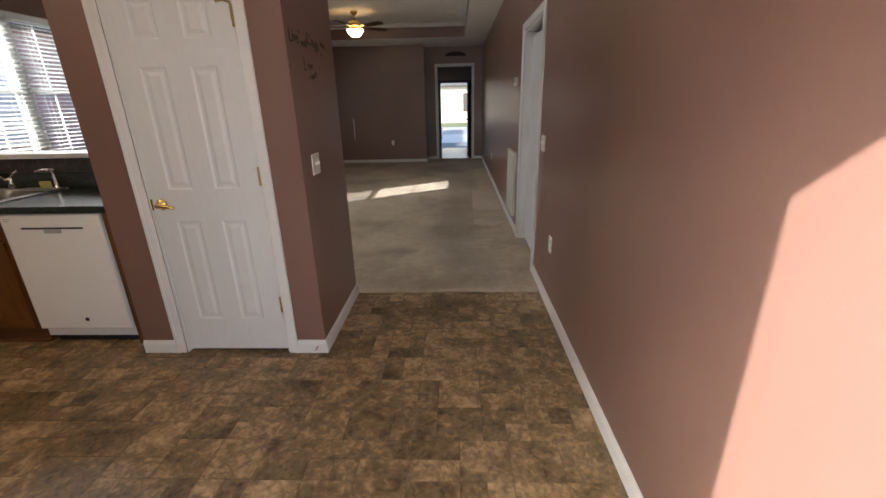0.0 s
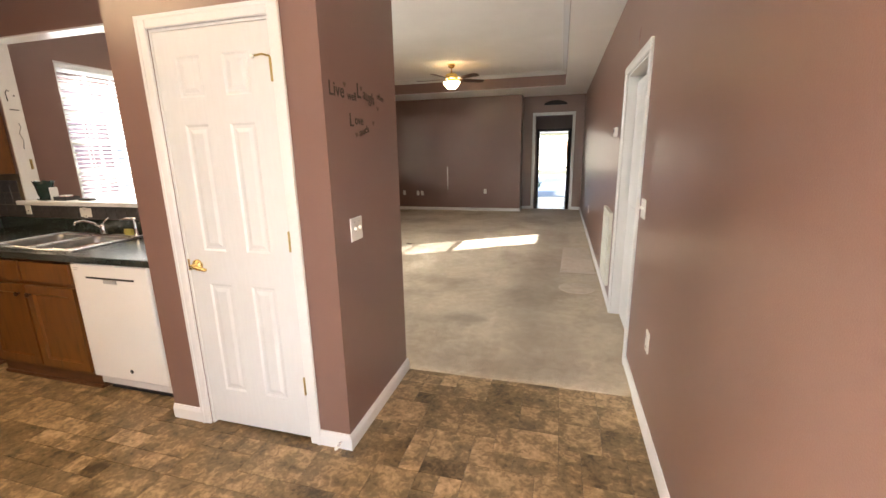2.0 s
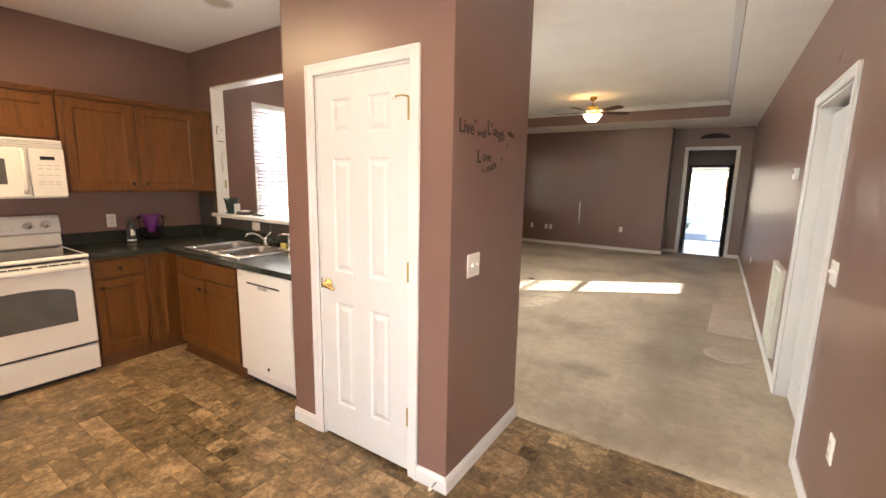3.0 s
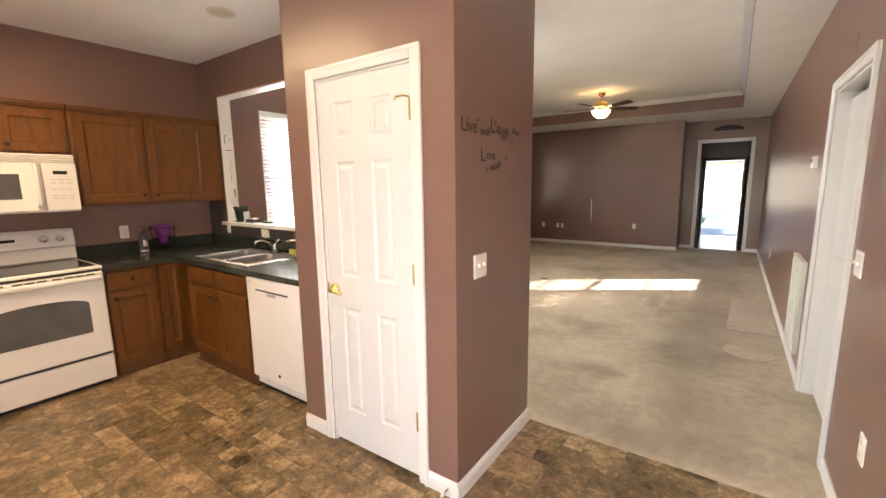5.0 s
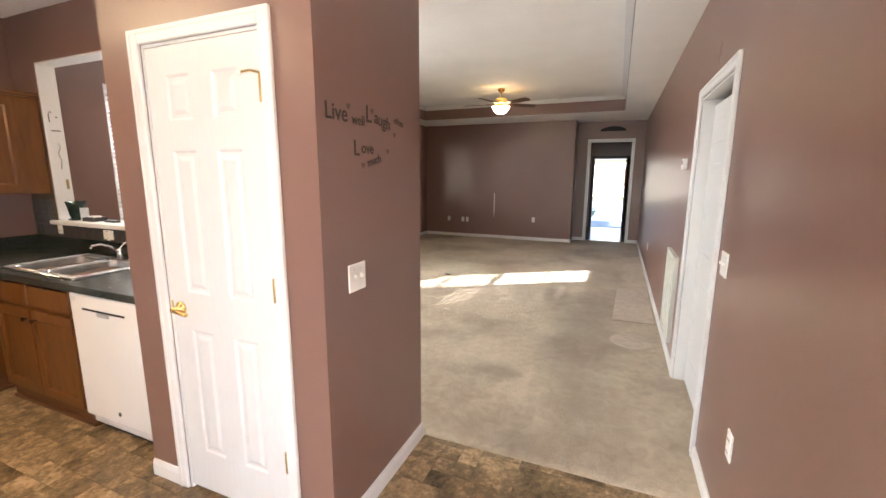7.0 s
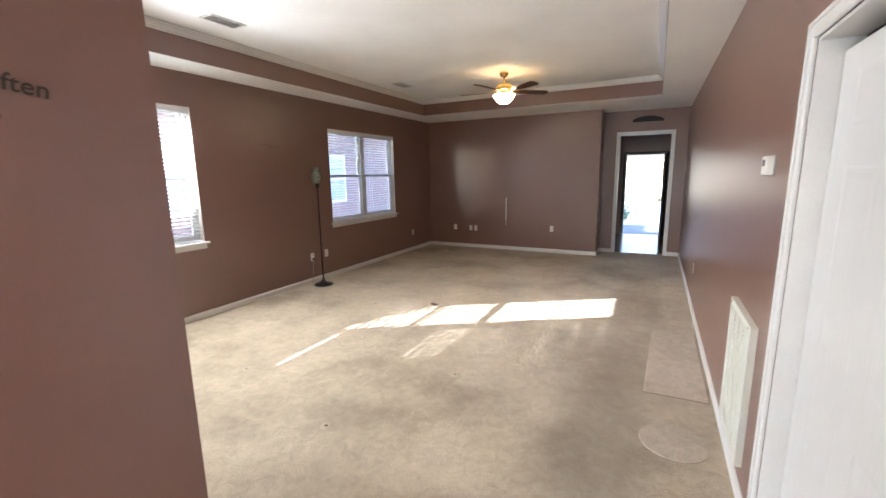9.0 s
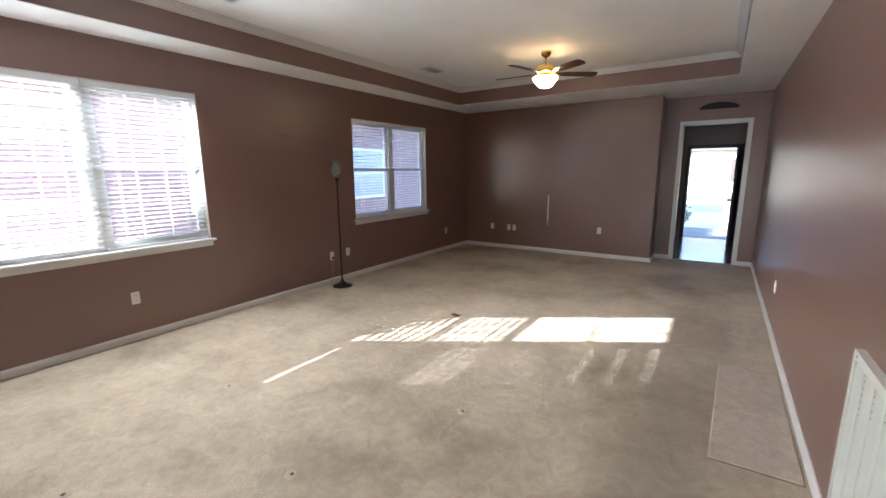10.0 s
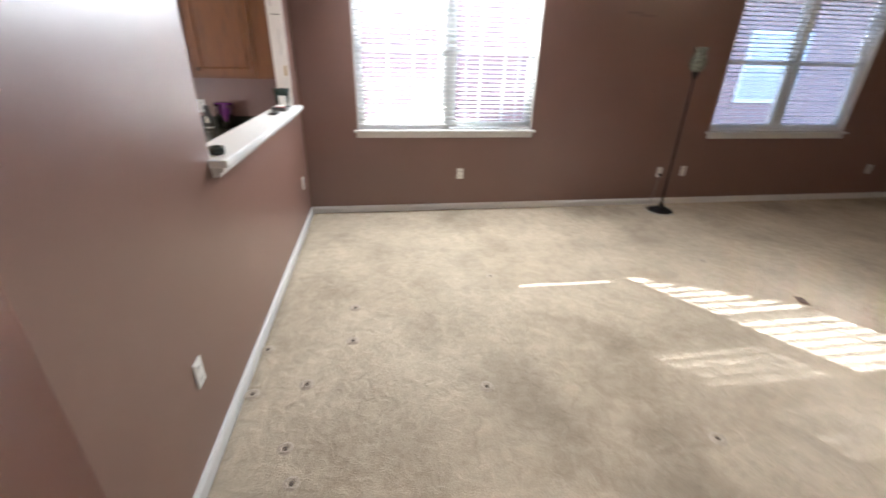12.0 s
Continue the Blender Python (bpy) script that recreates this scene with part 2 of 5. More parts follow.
# spills, trodden lanes and a darker far band in the carpet: x, y, half sizes, strength
CARPET_MARKS = ((-0.55, 4.05, 0.20, 0.16, 0.50), (0.02, 4.9, 0.34, 1.35, 0.46), (0.12, 7.4, 0.42, 2.3, 0.34), (-0.25, 3.3, 0.8, 0.22, 0.30), (0.15, 3.6, 0.35, 0.55, 0.28), (-1.60, 4.45, 0.30, 0.25, 0.26), (-2.05, 4.05, 0.28, 0.14, 0.26), (0.30, 7.7, 0.10, 0.55, 0.25), (-1.2, 3.75, 0.5, 0.35, 0.12))
CARPET = carpet_material("worn_beige_carpet", (0.53, 0.440, 0.318), (0.66, 0.560, 0.412), (0.38, 0.31, 0.22), CARPET_MARKS)
PATCH = carpet_material("newer_beige_carpet", (0.57, 0.48, 0.375), (0.63, 0.535, 0.42), (0.52, 0.44, 0.345))
SLAT = slat_material()
GROUT = mat("dark_joint", (0.115, 0.084, 0.048), 0.7, var=0.2, scale=20)
SLATE = mat("dark_slate_backsplash_tile", (0.060, 0.055, 0.052), 0.38, var=0.45, scale=22, bump=0.001, bump_scale=60, fine=0.2)
BRICK = mat("pinkish_brick", (0.37, 0.255, 0.245), 0.85, var=0.25, scale=14, bump=0.002, bump_scale=80, fine=0.15)
SIDING = mat("cream_siding", (0.62, 0.58, 0.50), 0.7, var=0.05)
SHINGLE = mat("grey_roof_shingle", (0.10, 0.095, 0.09), 0.9, var=0.3, scale=12)
GRASS = mat("dry_lawn", (0.13, 0.14, 0.055), 0.95, var=0.35, scale=0.8, fine=0.3, bump=0.02, bump_scale=30)
CONCRETE = mat("pale_concrete", (0.45, 0.44, 0.42), 0.85, var=0.12, scale=2, bump=0.001)
# darker copy of the concrete; the porch's shade is put into its colour
PORCH = mat("shade_darkened_concrete", (0.17, 0.168, 0.165), 0.85, var=0.2, scale=2.5, bump=0.001)
ASPHALT = mat("sun_bleached_street", (0.30, 0.295, 0.285), 0.9, var=0.15, scale=5)
LEAF = mat("dark_shrub_leaf", (0.045, 0.085, 0.030), 0.6, var=0.3, scale=10)
HALLWOOD = wood("worn_foyer_laminate", (0.10, 0.06, 0.035), (0.24, 0.15, 0.09), 0.16, (9, 1, 1))
GREYPLASTIC = mat("dark_grey_plastic", (0.05, 0.05, 0.05), 0.4)
PURPLE = mat("purple_pitcher_plastic", (0.15, 0.03, 0.20), 0.22, rough_var=0.03, var=0.1)
CLEARPLASTIC = glass("clear_pitcher_plastic", (0.96, 0.94, 0.97), 0.04)
CLEARPLASTIC.node_tree.nodes["Principled BSDF"].inputs["IOR"].default_value = 1.14
BOTTLE = mat("black_and_silver_bottle_wrap", (0.035, 0.035, 0.038), 0.3, var=0.5, scale=45)
FRONTDOOR = mat("dark_brown_door_paint", (0.035, 0.022, 0.018), 0.4, var=0.1, scale=3)
# dark colour for the shadow line at the carpet pieces' edges
EDGESHADOW = mat("carpet_edge_shadow", (0.20, 0.165, 0.125), 0.95, var=0.3, scale=40)
# neighbour's window glass, its bright reflection put into a flat pale colour
PALEPANE = mat("pale_neighbour_pane", (0.42, 0.44, 0.50), 0.25, var=0.08, rough_var=0.01, scale=3)
# darker copy of the sink steel, with the bowls' dark interior put into colour
BOWLSTEEL = mat("shade_darkened_steel", (0.34, 0.34, 0.33), 0.33, 1.0, rough_var=0.03, var=0.1, scale=12)
SNAGMAT = mat("dark_dimple_tuft", (0.10, 0.075, 0.052), 0.9, var=0.3, scale=60)
LABELWHITE = mat("white_print", (0.75, 0.75, 0.72), 0.5)
WIRE = mat("black_wire", (0.02, 0.02, 0.02), 0.5)
VENTMAT = mat("almond_vent_paint", (0.66, 0.66, 0.58), 0.45, var=0.05, scale=4)


# ---- builders ----
def solid(bm, x0, x1, y0, y1, z0, z1, bevel=0.0, seg=1):
    vs = [bm.verts.new((x, y, z)) for z in (z0, z1) for y in (y0, y1) for x in (x0, x1)]
    fs = [bm.faces.new([vs[i] for i in f]) for f in ((0, 2, 3, 1), (4, 5, 7, 6), (0, 1, 5, 4), (2, 6, 7, 3), (1, 3, 7, 5), (0, 4, 6, 2))]
    if bevel:
        es = {e for f in fs for e in f.edges}
        bmesh.ops.bevel(bm, geom=list(es), offset=bevel, segments=seg, affect="EDGES", profile=0.5)
    return bm


def box(x0, x1, y0, y1, z0, z1, bevel=0.0, seg=1):
    return solid(bmesh.new(), min(x0, x1), max(x0, x1), min(y0, y1), max(y0, y1), min(z0, z1), max(z0, z1), bevel, seg)


def boxes(*bs):
    bm = bmesh.new()
    for b in bs:
        solid(bm, *b)
    return bm


def lathe(profile, n=24, axis="Z", centre=(0, 0, 0), cap=True):
    """A turned shape: (radius, height) pairs round an axis."""
    bm = bmesh.new()
    rings = []
    for r, h in profile:
        ring = []
        for i in range(n):
            a = 2 * math.pi * i / n
            p = (r * math.cos(a), r * math.sin(a), h)
            if axis == "Y":
                p = (p[0], p[2], p[1])
            if axis == "X":
                p = (p[2], p[0], p[1])
            ring.append(bm.verts.new(Vector(p) + Vector(centre)))
        rings.append(ring)
    for a, b in zip(rings, rings[1:]):
        for i in range(n):
            bm.faces.new((a[i], a[(i + 1) % n], b[(i + 1) % n], b[i]))
    if cap:
        bm.faces.new(rings[0][::-1])
        bm.faces.new(rings[-1])
    for f in bm.faces:
        f.smooth = True
    bmesh.ops.recalc_face_normals(bm, faces=bm.faces[:])
    return bm


def tube(points, r, n=10):
    """A round bar along points."""
    bm = bmesh.new()
    rings = []
    pts = [Vector(p) for p in points]
    side = None
    for i, p in enumerate(pts):
        d = (pts[min(i + 1, len(pts) - 1)] - pts[max(i - 1, 0)]).normalized()
        if side is None:
            side = d.orthogonal().normalized()
        side = (side - d * side.dot(d)).normalized()
        up = d.cross(side)
        rings.append([bm.verts.new(p + r * (math.cos(2 * math.pi * k / n) * side + math.sin(2 * math.pi * k / n) * up)) for k in range(n)])
    for a, b in zip(rings, rings[1:]):
        for k in range(n):
            bm.faces.new((a[k], a[(k + 1) % n], b[(k + 1) % n], b[k]))
    bm.faces.new(rings[0][::-1])
    bm.faces.new(rings[-1])
    for f in bm.faces:
        f.smooth = True
    bmesh.ops.recalc_face_normals(bm, faces=bm.faces[:])
    return bm


def cells(xs, ys, zs, filled):
    """A solid on a grid of blocks, with faces only between full and empty blocks."""
    bm = bmesh.new()
    made = {}

    def v(i, j, k):
        if (i, j, k) not in made:
            made[i, j, k] = bm.verts.new((xs[i], ys[j], zs[k]))
        return made[i, j, k]

    nx, ny, nz = len(xs) - 1, len(ys) - 1, len(zs) - 1

    def full(i, j, k):
        return 0 <= i < nx and 0 <= j < ny and 0 <= k < nz and filled((xs[i] + xs[i + 1]) / 2, (ys[j] + ys[j + 1]) / 2, (zs[k] + zs[k + 1]) / 2)

    for i in range(nx):
        for j in range(ny):
            for k in range(nz):
                if not full(i, j, k):
                    continue
                if not full(i - 1, j, k):
                    bm.faces.new((v(i, j, k), v(i, j, k + 1), v(i, j + 1, k + 1), v(i, j + 1, k)))
                if not full(i + 1, j, k):
                    bm.faces.new((v(i + 1, j, k), v(i + 1, j + 1, k), v(i + 1, j + 1, k + 1), v(i + 1, j, k + 1)))
                if not full(i, j - 1, k):
                    bm.faces.new((v(i, j, k), v(i + 1, j, k), v(i + 1, j, k + 1), v(i, j, k + 1)))
                if not full(i, j + 1, k):
                    bm.faces.new((v(i, j + 1, k), v(i, j + 1, k + 1), v(i + 1, j + 1, k + 1), v(i + 1, j + 1, k)))
                if not full(i, j, k - 1):
                    bm.faces.new((v(i, j, k), v(i, j + 1, k), v(i + 1, j + 1, k), v(i + 1, j, k)))
                if not full(i, j, k + 1):
                    bm.faces.new((v(i, j, k + 1), v(i + 1, j, k + 1), v(i + 1, j + 1, k + 1), v(i, j + 1, k + 1)))
    return bm


def link(name, bm, material):
    me = bpy.data.meshes.new(name)
    bm.to_mesh(me)
    bm.free()
    me.materials.append(material)
    return new(name, me)


def part(name, bm, material, parent, label=""):
    ob = link(name, bm, material)
    ob.parent = parent
    return tagged(ob, label)


def thing(name, loc, label, category, group="", rz=0, kind=""):
    e = new(name)
    e.empty_display_size = 0.1
    e.matrix_world = pose(*loc, 0, 0, rz)
    return tagged(e, label, category, group, kind)


def setting(name, bm, material, label, category="wall"):
    return tagged(link(name, bm, material), label, category, kind="structure")


# ---- the large structure ----
XL, XR, ZC, ZT = -4.295, 0.70, 2.70, 2.98
PX0, PX1, PY0, PY1 = -1.88, -0.755, 2.29, 3.10
W1, W2 = (3.63, 5.45, 0.88, 2.345), (7.57, 9.37, 0.86, 2.31)
CL0, CL1 = 3.55, 4.47
YF, YD, YE = 10.80, 11.29, 14.0
OX0, OX1, OZ = -0.435, 0.445, 2.27
EX0, EX1, EZ = -0.46, 0.49, 2.0


def hole(v, a, b):
    return a < v < b


def west_solid(x, y, z):
    return not any(hole(y, w[0], w[1]) and hole(z, w[2], w[3]) for w in (W1, W2))


setting("wall_west", cells([XL - 0.14, XL], [-0.09, W1[0], W1[1], W2[0], W2[1], YF], sorted({-0.2, W1[2], W2[2], W1[3], W2[3], ZC}), west_solid), PAINT, "mauve taupe painted wall with two large windows")
setting("wall_east", cells([XR, XR + 0.12], [-0.09, CL0, CL1, YE], [-0.2, 2.035, ZC], lambda x, y, z: not (hole(y, CL0, CL1) and z < 2.03)), PAINT, "long mauve taupe wall with satin sheen and a closet door")
setting("wall_south", cells([XL, -1.03, 0.55, XR], [-0.09, 0.0], [-0.2, 2.148, ZC], lambda x, y, z: not (hole(x, -1.03, 0.55) and z < 2.14)), PAINT, "mauve taupe wall with a patio door opening")
setting("wall_partition", cells([XL, -3.95, PX0, PX1 - 0.11], [2.99, PY1], [-0.2, 1.11, 2.345, ZC], lambda x, y, z: not (hole(x, -3.95, PX0) and hole(z, 1.11, 2.345))), PAINT, "mauve taupe partition with a pass-through opening over the sink")
setting("wall_pantry_front", cells([PX0, -1.625, -0.975, PX1], [PY0, PY0 + 0.11], [-0.2, 2.035, ZC], lambda x, y, z: not (hole(x, -1.625, -0.975) and z < 2.03)), PAINT, "mauve taupe pantry wall with a white door")
setting("wall_pantry_side", box(PX1 - 0.11, PX1, PY0 + 0.11, PY1, -0.2, ZC), PAINT, "mauve taupe pantry side wall with dark lettering")
setting("wall_pantry_kitchen_side", box(PX0, PX0 + 0.11, PY0 + 0.11, 2.99, -0.2, ZC), PAINT, "mauve taupe pantry side wall beside the dishwasher")
setting("wall_north", box(XL, -0.715, YF, YD + 0.12, -0.2, ZC), PAINT, "mauve taupe far wall of the living room")
setting("wall_foyer_opening", cells([-0.715, OX0, OX1, XR], [YD, YD + 0.12], [-0.2, OZ, ZC], lambda x, y, z: not (hole(x, OX0, OX1) and z < 2.26)), PAINT, "mauve taupe wall with a cased opening to the foyer")
setting("wall_foyer_west", box(-1.02, -0.9, YD + 0.12, YE, -0.2, ZC), PAINT, "mauve taupe foyer wall in shade")
setting("wall_entry", cells([-1.02, EX0, EX1, XR + 0.12], [YE, YE + 0.16], [-0.2, EZ, ZC], lambda x, y, z: not (hole(x, EX0, EX1) and z < 1.99)), PAINT, "mauve taupe entry wall with the open front door")
setting("wall_closet", cells([XR + 0.12, XR + 0.7, XR + 0.8], [CL0 - 0.3, CL0 - 0.2, CL1 + 0.2, CL1 + 0.3], [-0.2, ZC], lambda x, y, z: x > XR + 0.7 or y < CL0 - 0.2 or y > CL1 + 0.2), PAINT, "plain closet wall behind the door")

TX0, TX1, TY0, TY1 = -3.83, 0.235, 4.05, 9.76
setting("ceiling", cells([XL - 0.14, TX0, TX1, XR + 0.9], [-0.09, TY0, TY1, YE + 0.16], [ZC, ZT, ZT + 0.12], lambda x, y, z: not (hole(x, TX0, TX1) and hole(y, TY0, TY1) and z < ZT)), CEIL, "white ceiling with a raised tray over the living room", "ceiling")


def ring(x0, x1, y0, y1, t, z0, z1):
    """Four mitred boards round the inside of a rectangle."""
    bm = bmesh.new()
    solid(bm, x0, x0 + t, y0, y1, z0, z1)
    solid(bm, x1 - t, x1, y0, y1, z0, z1)
    solid(bm, x0 + t, x1 - t, y0, y0 + t, z0, z1)
    solid(bm, x0 + t, x1 - t, y1 - t, y1, z0, z1)
    return bm


setting("trim_tray_band", ring(TX0, TX1, TY0, TY1, 0.004, ZC + 0.004, 2.905), PAINT, "mauve taupe painted band round the ceiling tray", "trim")
bm = ring(TX0 + 0.001, TX1 - 0.001, TY0 + 0.001, TY1 - 0.001, 0.022, 2.905, 2.93)
for z, t in ((2.93, 0.036), (2.945, 0.052), (2.96, 0.07)):
    b2 = ring(TX0 + 0.001, TX1 - 0.001, TY0 + 0.001, TY1 - 0.001, t, z, z + 0.016)
    me = bpy.data.meshes.new("step")
    b2.to_mesh(me)
    b2.free()
    bm.from_mesh(me)
    bpy.data.meshes.remove(me)
setting("trim_tray_crown", bm, WHITE, "white stepped crown moulding under the tray ceiling", "trim")

# floors
setting("floor_kitchen", box(XL, XR, -0.09, 3.125, -0.2, -0.003), GROUT, "dark joints under marbled brown vinyl tiles", "floor")
bm = bmesh.new()
nx, ny = 80, 120
grid = []
for j in range(ny + 1):
    row = []
    for i in range(nx + 1):
        x, y = XL + (XR - XL) * i / nx, 3.10 + (YD + 0.06 - 3.10) * j / ny
        z = 0.012 + 0.0025 * noise.noise(Vector((x * 1.4, y * 1.4, 0))) + 0.0012 * noise.noise(Vector((x * 6, y * 6, 3)))
        if j == 0:
            y, z = 3.118 + 0.006 * noise.noise(Vector((x * 5, 1, 0))), 0.006
        row.append(bm.verts.new((x, y, z)))
    grid.append(row)
for j in range(ny):
    for i in range(nx):
        bm.faces.new((grid[j][i], grid[j][i + 1], grid[j + 1][i + 1], grid[j + 1][i])).smooth = True
edge = [bm.verts.new((v.co.x, v.co.y - 0.004, -0.003)) for v in grid[0]]
for i in range(nx):
    bm.faces.new((edge[i], edge[i + 1], grid[0][i + 1], grid[0][i]))
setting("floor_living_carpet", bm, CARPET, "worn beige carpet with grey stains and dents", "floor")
setting("floor_living_base", box(XL, XR, 3.125, YD + 0.06, -0.2, -0.004), GROUT, "subfloor under the carpet", "floor")
setting("floor_foyer", box(-0.9, XR, YD + 0.06, YE + 0.16, -0.2, 0.004), HALLWOOD, "glossy brown laminate foyer floor", "floor")


def baseboard(name, x0, y0, x1, y1, nx_, ny_):
    """A board along a wall with a moulded top; (nx_, ny_) points into the room."""
    bm = bmesh.new()
    d = Vector((x1 - x0, y1 - y0, 0))
    n_ = Vector((nx_, ny_, 0))
    prof = [(0.0, 0.0), (0.014, 0.0), (0.014, 0.060), (0.010, 0.072), (0.006, 0.083), (0.0, 0.083)]
    ends = []
    for p in (Vector((x0, y0, 0)), Vector((x1, y1, 0))):
        ends.append([bm.verts.new(p + n_ * a + Vector((0, 0, h))) for a, h in prof])
    for i in range(len(prof)):
        k = (i + 1) % len(prof)
        bm.faces.new((ends[0][i], ends[0][k], ends[1][k], ends[1][i]))
    bm.faces.new(ends[0])
    bm.faces.new(ends[1][::-1])
    bmesh.ops.recalc_face_normals(bm, faces=bm.faces[:])
    return setting(name, bm, WHITE, "white painted baseboard", "baseboard")


baseboard("baseboard_east_near", XR, -0.0, XR, 3.49, -1, 0)
baseboard("baseboard_east_far", XR, 4.53, XR, YD, -1, 0)
baseboard("baseboard_west", XL, PY1 + 0.014, XL, YF, 1, 0)
baseboard("baseboard_partition", XL + 0.014, PY1, PX1, PY1, 0, 1)
baseboard("baseboard_north", XL + 0.014, YF, -0.715, YF, 0, -1)
baseboard("baseboard_return", -0.715, YF - 0.014, -0.715, YD, 1, 0)
baseboard("baseboard_foyer_left", -0.701, YD, OX0 - 0.05, YD, 0, -1)
baseboard("baseboard_foyer_right", OX1 + 0.05, YD, XR - 0.014, YD, 0, -1)
baseboard("baseboard_pantry_side", PX1, PY0 - 0.014, PX1, PY1 + 0.014, 1, 0)
baseboard("baseboard_pantry_right", -0.925, PY0, PX1, PY0, 0, -1)
baseboard("baseboard_pantry_left", PX0, PY0, -1.675, PY0, 0, -1)
baseboard("baseboard_foyer_west", -0.9, YD + 0.12, -0.9, YE, 1, 0)


def casing(name, axis, plane, out, a0, a1, top, w=0.06, depth=0.016, jamb=0.12, label="white door casing", paint=WHITE):
    """Casing and jamb round an opening; axis: the way along the wall."""
    bm = bmesh.new()

    def add(p0, p1, d0, d1, z0, z1, bev=0.0):
        d0, d1 = sorted((plane + out * d0, plane + out * d1))
        if axis == "x":
            solid(bm, p0, p1, d0, d1, z0, z1, bev)
        else:
            solid(bm, d0, d1, p0, p1, z0, z1, bev)

    for s0, s1 in ((a0 - w, a0), (a1, a1 + w)):
        add(s0, s1, 0.0, depth, 0, top + w, 0.004)
    add(a0, a1, 0.0, depth, top, top + w, 0.004)
    for s0, s1 in ((a0 - w, a0 - w + 0.018), (a1 + w - 0.018, a1 + w)):
        add(s0, s1, depth, depth + 0.003, 0, top + w, 0.001)
    add(a0 - w + 0.018, a1 + w - 0.018, depth, depth + 0.003, top + w - 0.018, top + w, 0.001)
    add(a0, a0 + 0.012, -jamb, -0.001, 0, top)
    add(a1 - 0.012, a1, -jamb, -0.001, 0, top)
    add(a0 + 0.012, a1 - 0.012, -jamb, -0.001, top - 0.012, top)
    return setting(name, bm, paint, label, "trim")


casing("trim_pantry_casing", "x", PY0, -1, -1.622, -0.978, 2.032, 0.055, 0.016, 0.11)
casing("trim_closet_casing", "y", XR, -1, CL0, CL1, 2.032, 0.06)
casing("trim_foyer_casing", "x", YD, -1, OX0, OX1, OZ, 0.05, 0.016, 0.12, "white casing round the opening to the foyer")
casing("trim_entry_casing", "x", YE, -1, EX0, EX1, EZ, 0.06, 0.016, 0.16, "dark frame round the front door, in the door's brown", FRONTDOOR)


def panel_door(name, label, w, h, t, panels, paint=DOORWHITE, relief=1.0):
    """A moulded door: leaf with raised panels in sunk fields. Local: x along the width, front towards -y."""
    d = thing(name, (0, 0, 0), label, "door", kind="structure")
    xs = sorted({0.0, w, *[p[0] for p in panels], *[p[1] for p in panels]})
    zs = sorted({0.0, h, *[p[2] for p in panels], *[p[3] for p in panels]})
    core = cells(xs, [0.0, 0.007, t], zs, lambda x, y, z: y > 0.007 or not any(p[0] < x < p[1] and p[2] < z < p[3] for p in panels))
    part("door_leaf", core, paint, d)
    for x0, x1, z0, z1 in panels:
        bm = bmesh.new()
        fr = []
        for inset, y in ((0.0, 0.0), (0.010, 0.0065 * relief), (0.022, 0.0065 * relief), (0.040, 0.001)):
            fr.append([bm.verts.new(c) for c in ((x0 + inset, y, z0 + inset), (x1 - inset, y, z0 + inset), (x1 - inset, y, z1 - inset), (x0 + inset, y, z1 - inset))])
        for a, b in zip(fr, fr[1:]):
            for i in range(4):
                bm.faces.new((a[i], a[(i + 1) % 4], b[(i + 1) % 4], b[i]))
        bm.faces.new(fr[-1])
        bmesh.ops.recalc_face_normals(bm, faces=bm.faces[:])
        for f in bm.faces:
            if f.normal.y > 0:
                f.normal_flip()
        part("door_panel", bm, paint, d)
    return d


pw = 0.616
six = [(0.110, 0.245, 1.71, 1.885), (0.365, 0.500, 1.71, 1.885), (0.110, 0.245, 0.985, 1.59), (0.365, 0.500, 0.985, 1.59), (0.110, 0.245, 0.205, 0.81), (0.365, 0.500, 0.205, 0.81)]
pantry_door = panel_door("door_pantry", "white six-panel pantry door, closed, with brass lever", pw, 1.995, 0.035, six)
pantry_door.matrix_world = pose(-1.608, PY0 + 0.003, 0.022)
lev = part("lever_handle", lathe([(0.031, 0.0), (0.031, -0.006), (0.024, -0.012), (0.012, -0.016), (0.012, -0.045)], 20, "Y", (0.055, 0, 0.905)), BRASS, pantry_door, "polished brass lever handle")
part("lever_grip", tube([(0.055, -0.040, 0.905), (0.075, -0.047, 0.905), (0.11, -0.048, 0.902), (0.145, -0.044, 0.896)], 0.009), BRASS, lev)
part("latch_plate", box(-0.004, 0.006, -0.004, 0.0, 0.875, 0.935), BRASS, pantry_door, "brass latch plate")
for hz in (0.30, 1.05, 1.80):
    hg = part("hinge", box(pw - 0.004, pw + 0.010, -0.003, 0.001, hz - 0.045, hz + 0.045), HINGE, pantry_door, "dull brass hinge")
    part("hinge_pin", lathe([(0.005, hz - 0.048), (0.0065, hz - 0.045), (0.0065, hz + 0.045), (0.005, hz + 0.05)], 10, "Z", (pw + 0.004, -0.008, 0)), HINGE, hg)
stop = part("hinge_pin_stop", tube([(pw + 0.004, -0.010, 1.852), (pw - 0.02, -0.030, 1.858), (pw - 0.055, -0.045, 1.85)], 0.004), HINGE, pantry_door, "brass hinge pin door stop")
part("stop_bumper", lathe([(0.006, -0.012), (0.010, -0.008), (0.010, 0.0), (0.006, 0.004)], 12, "Y", (pw - 0.057, -0.040, 1.85)), PLASTIC, stop, "white rubber bumper")

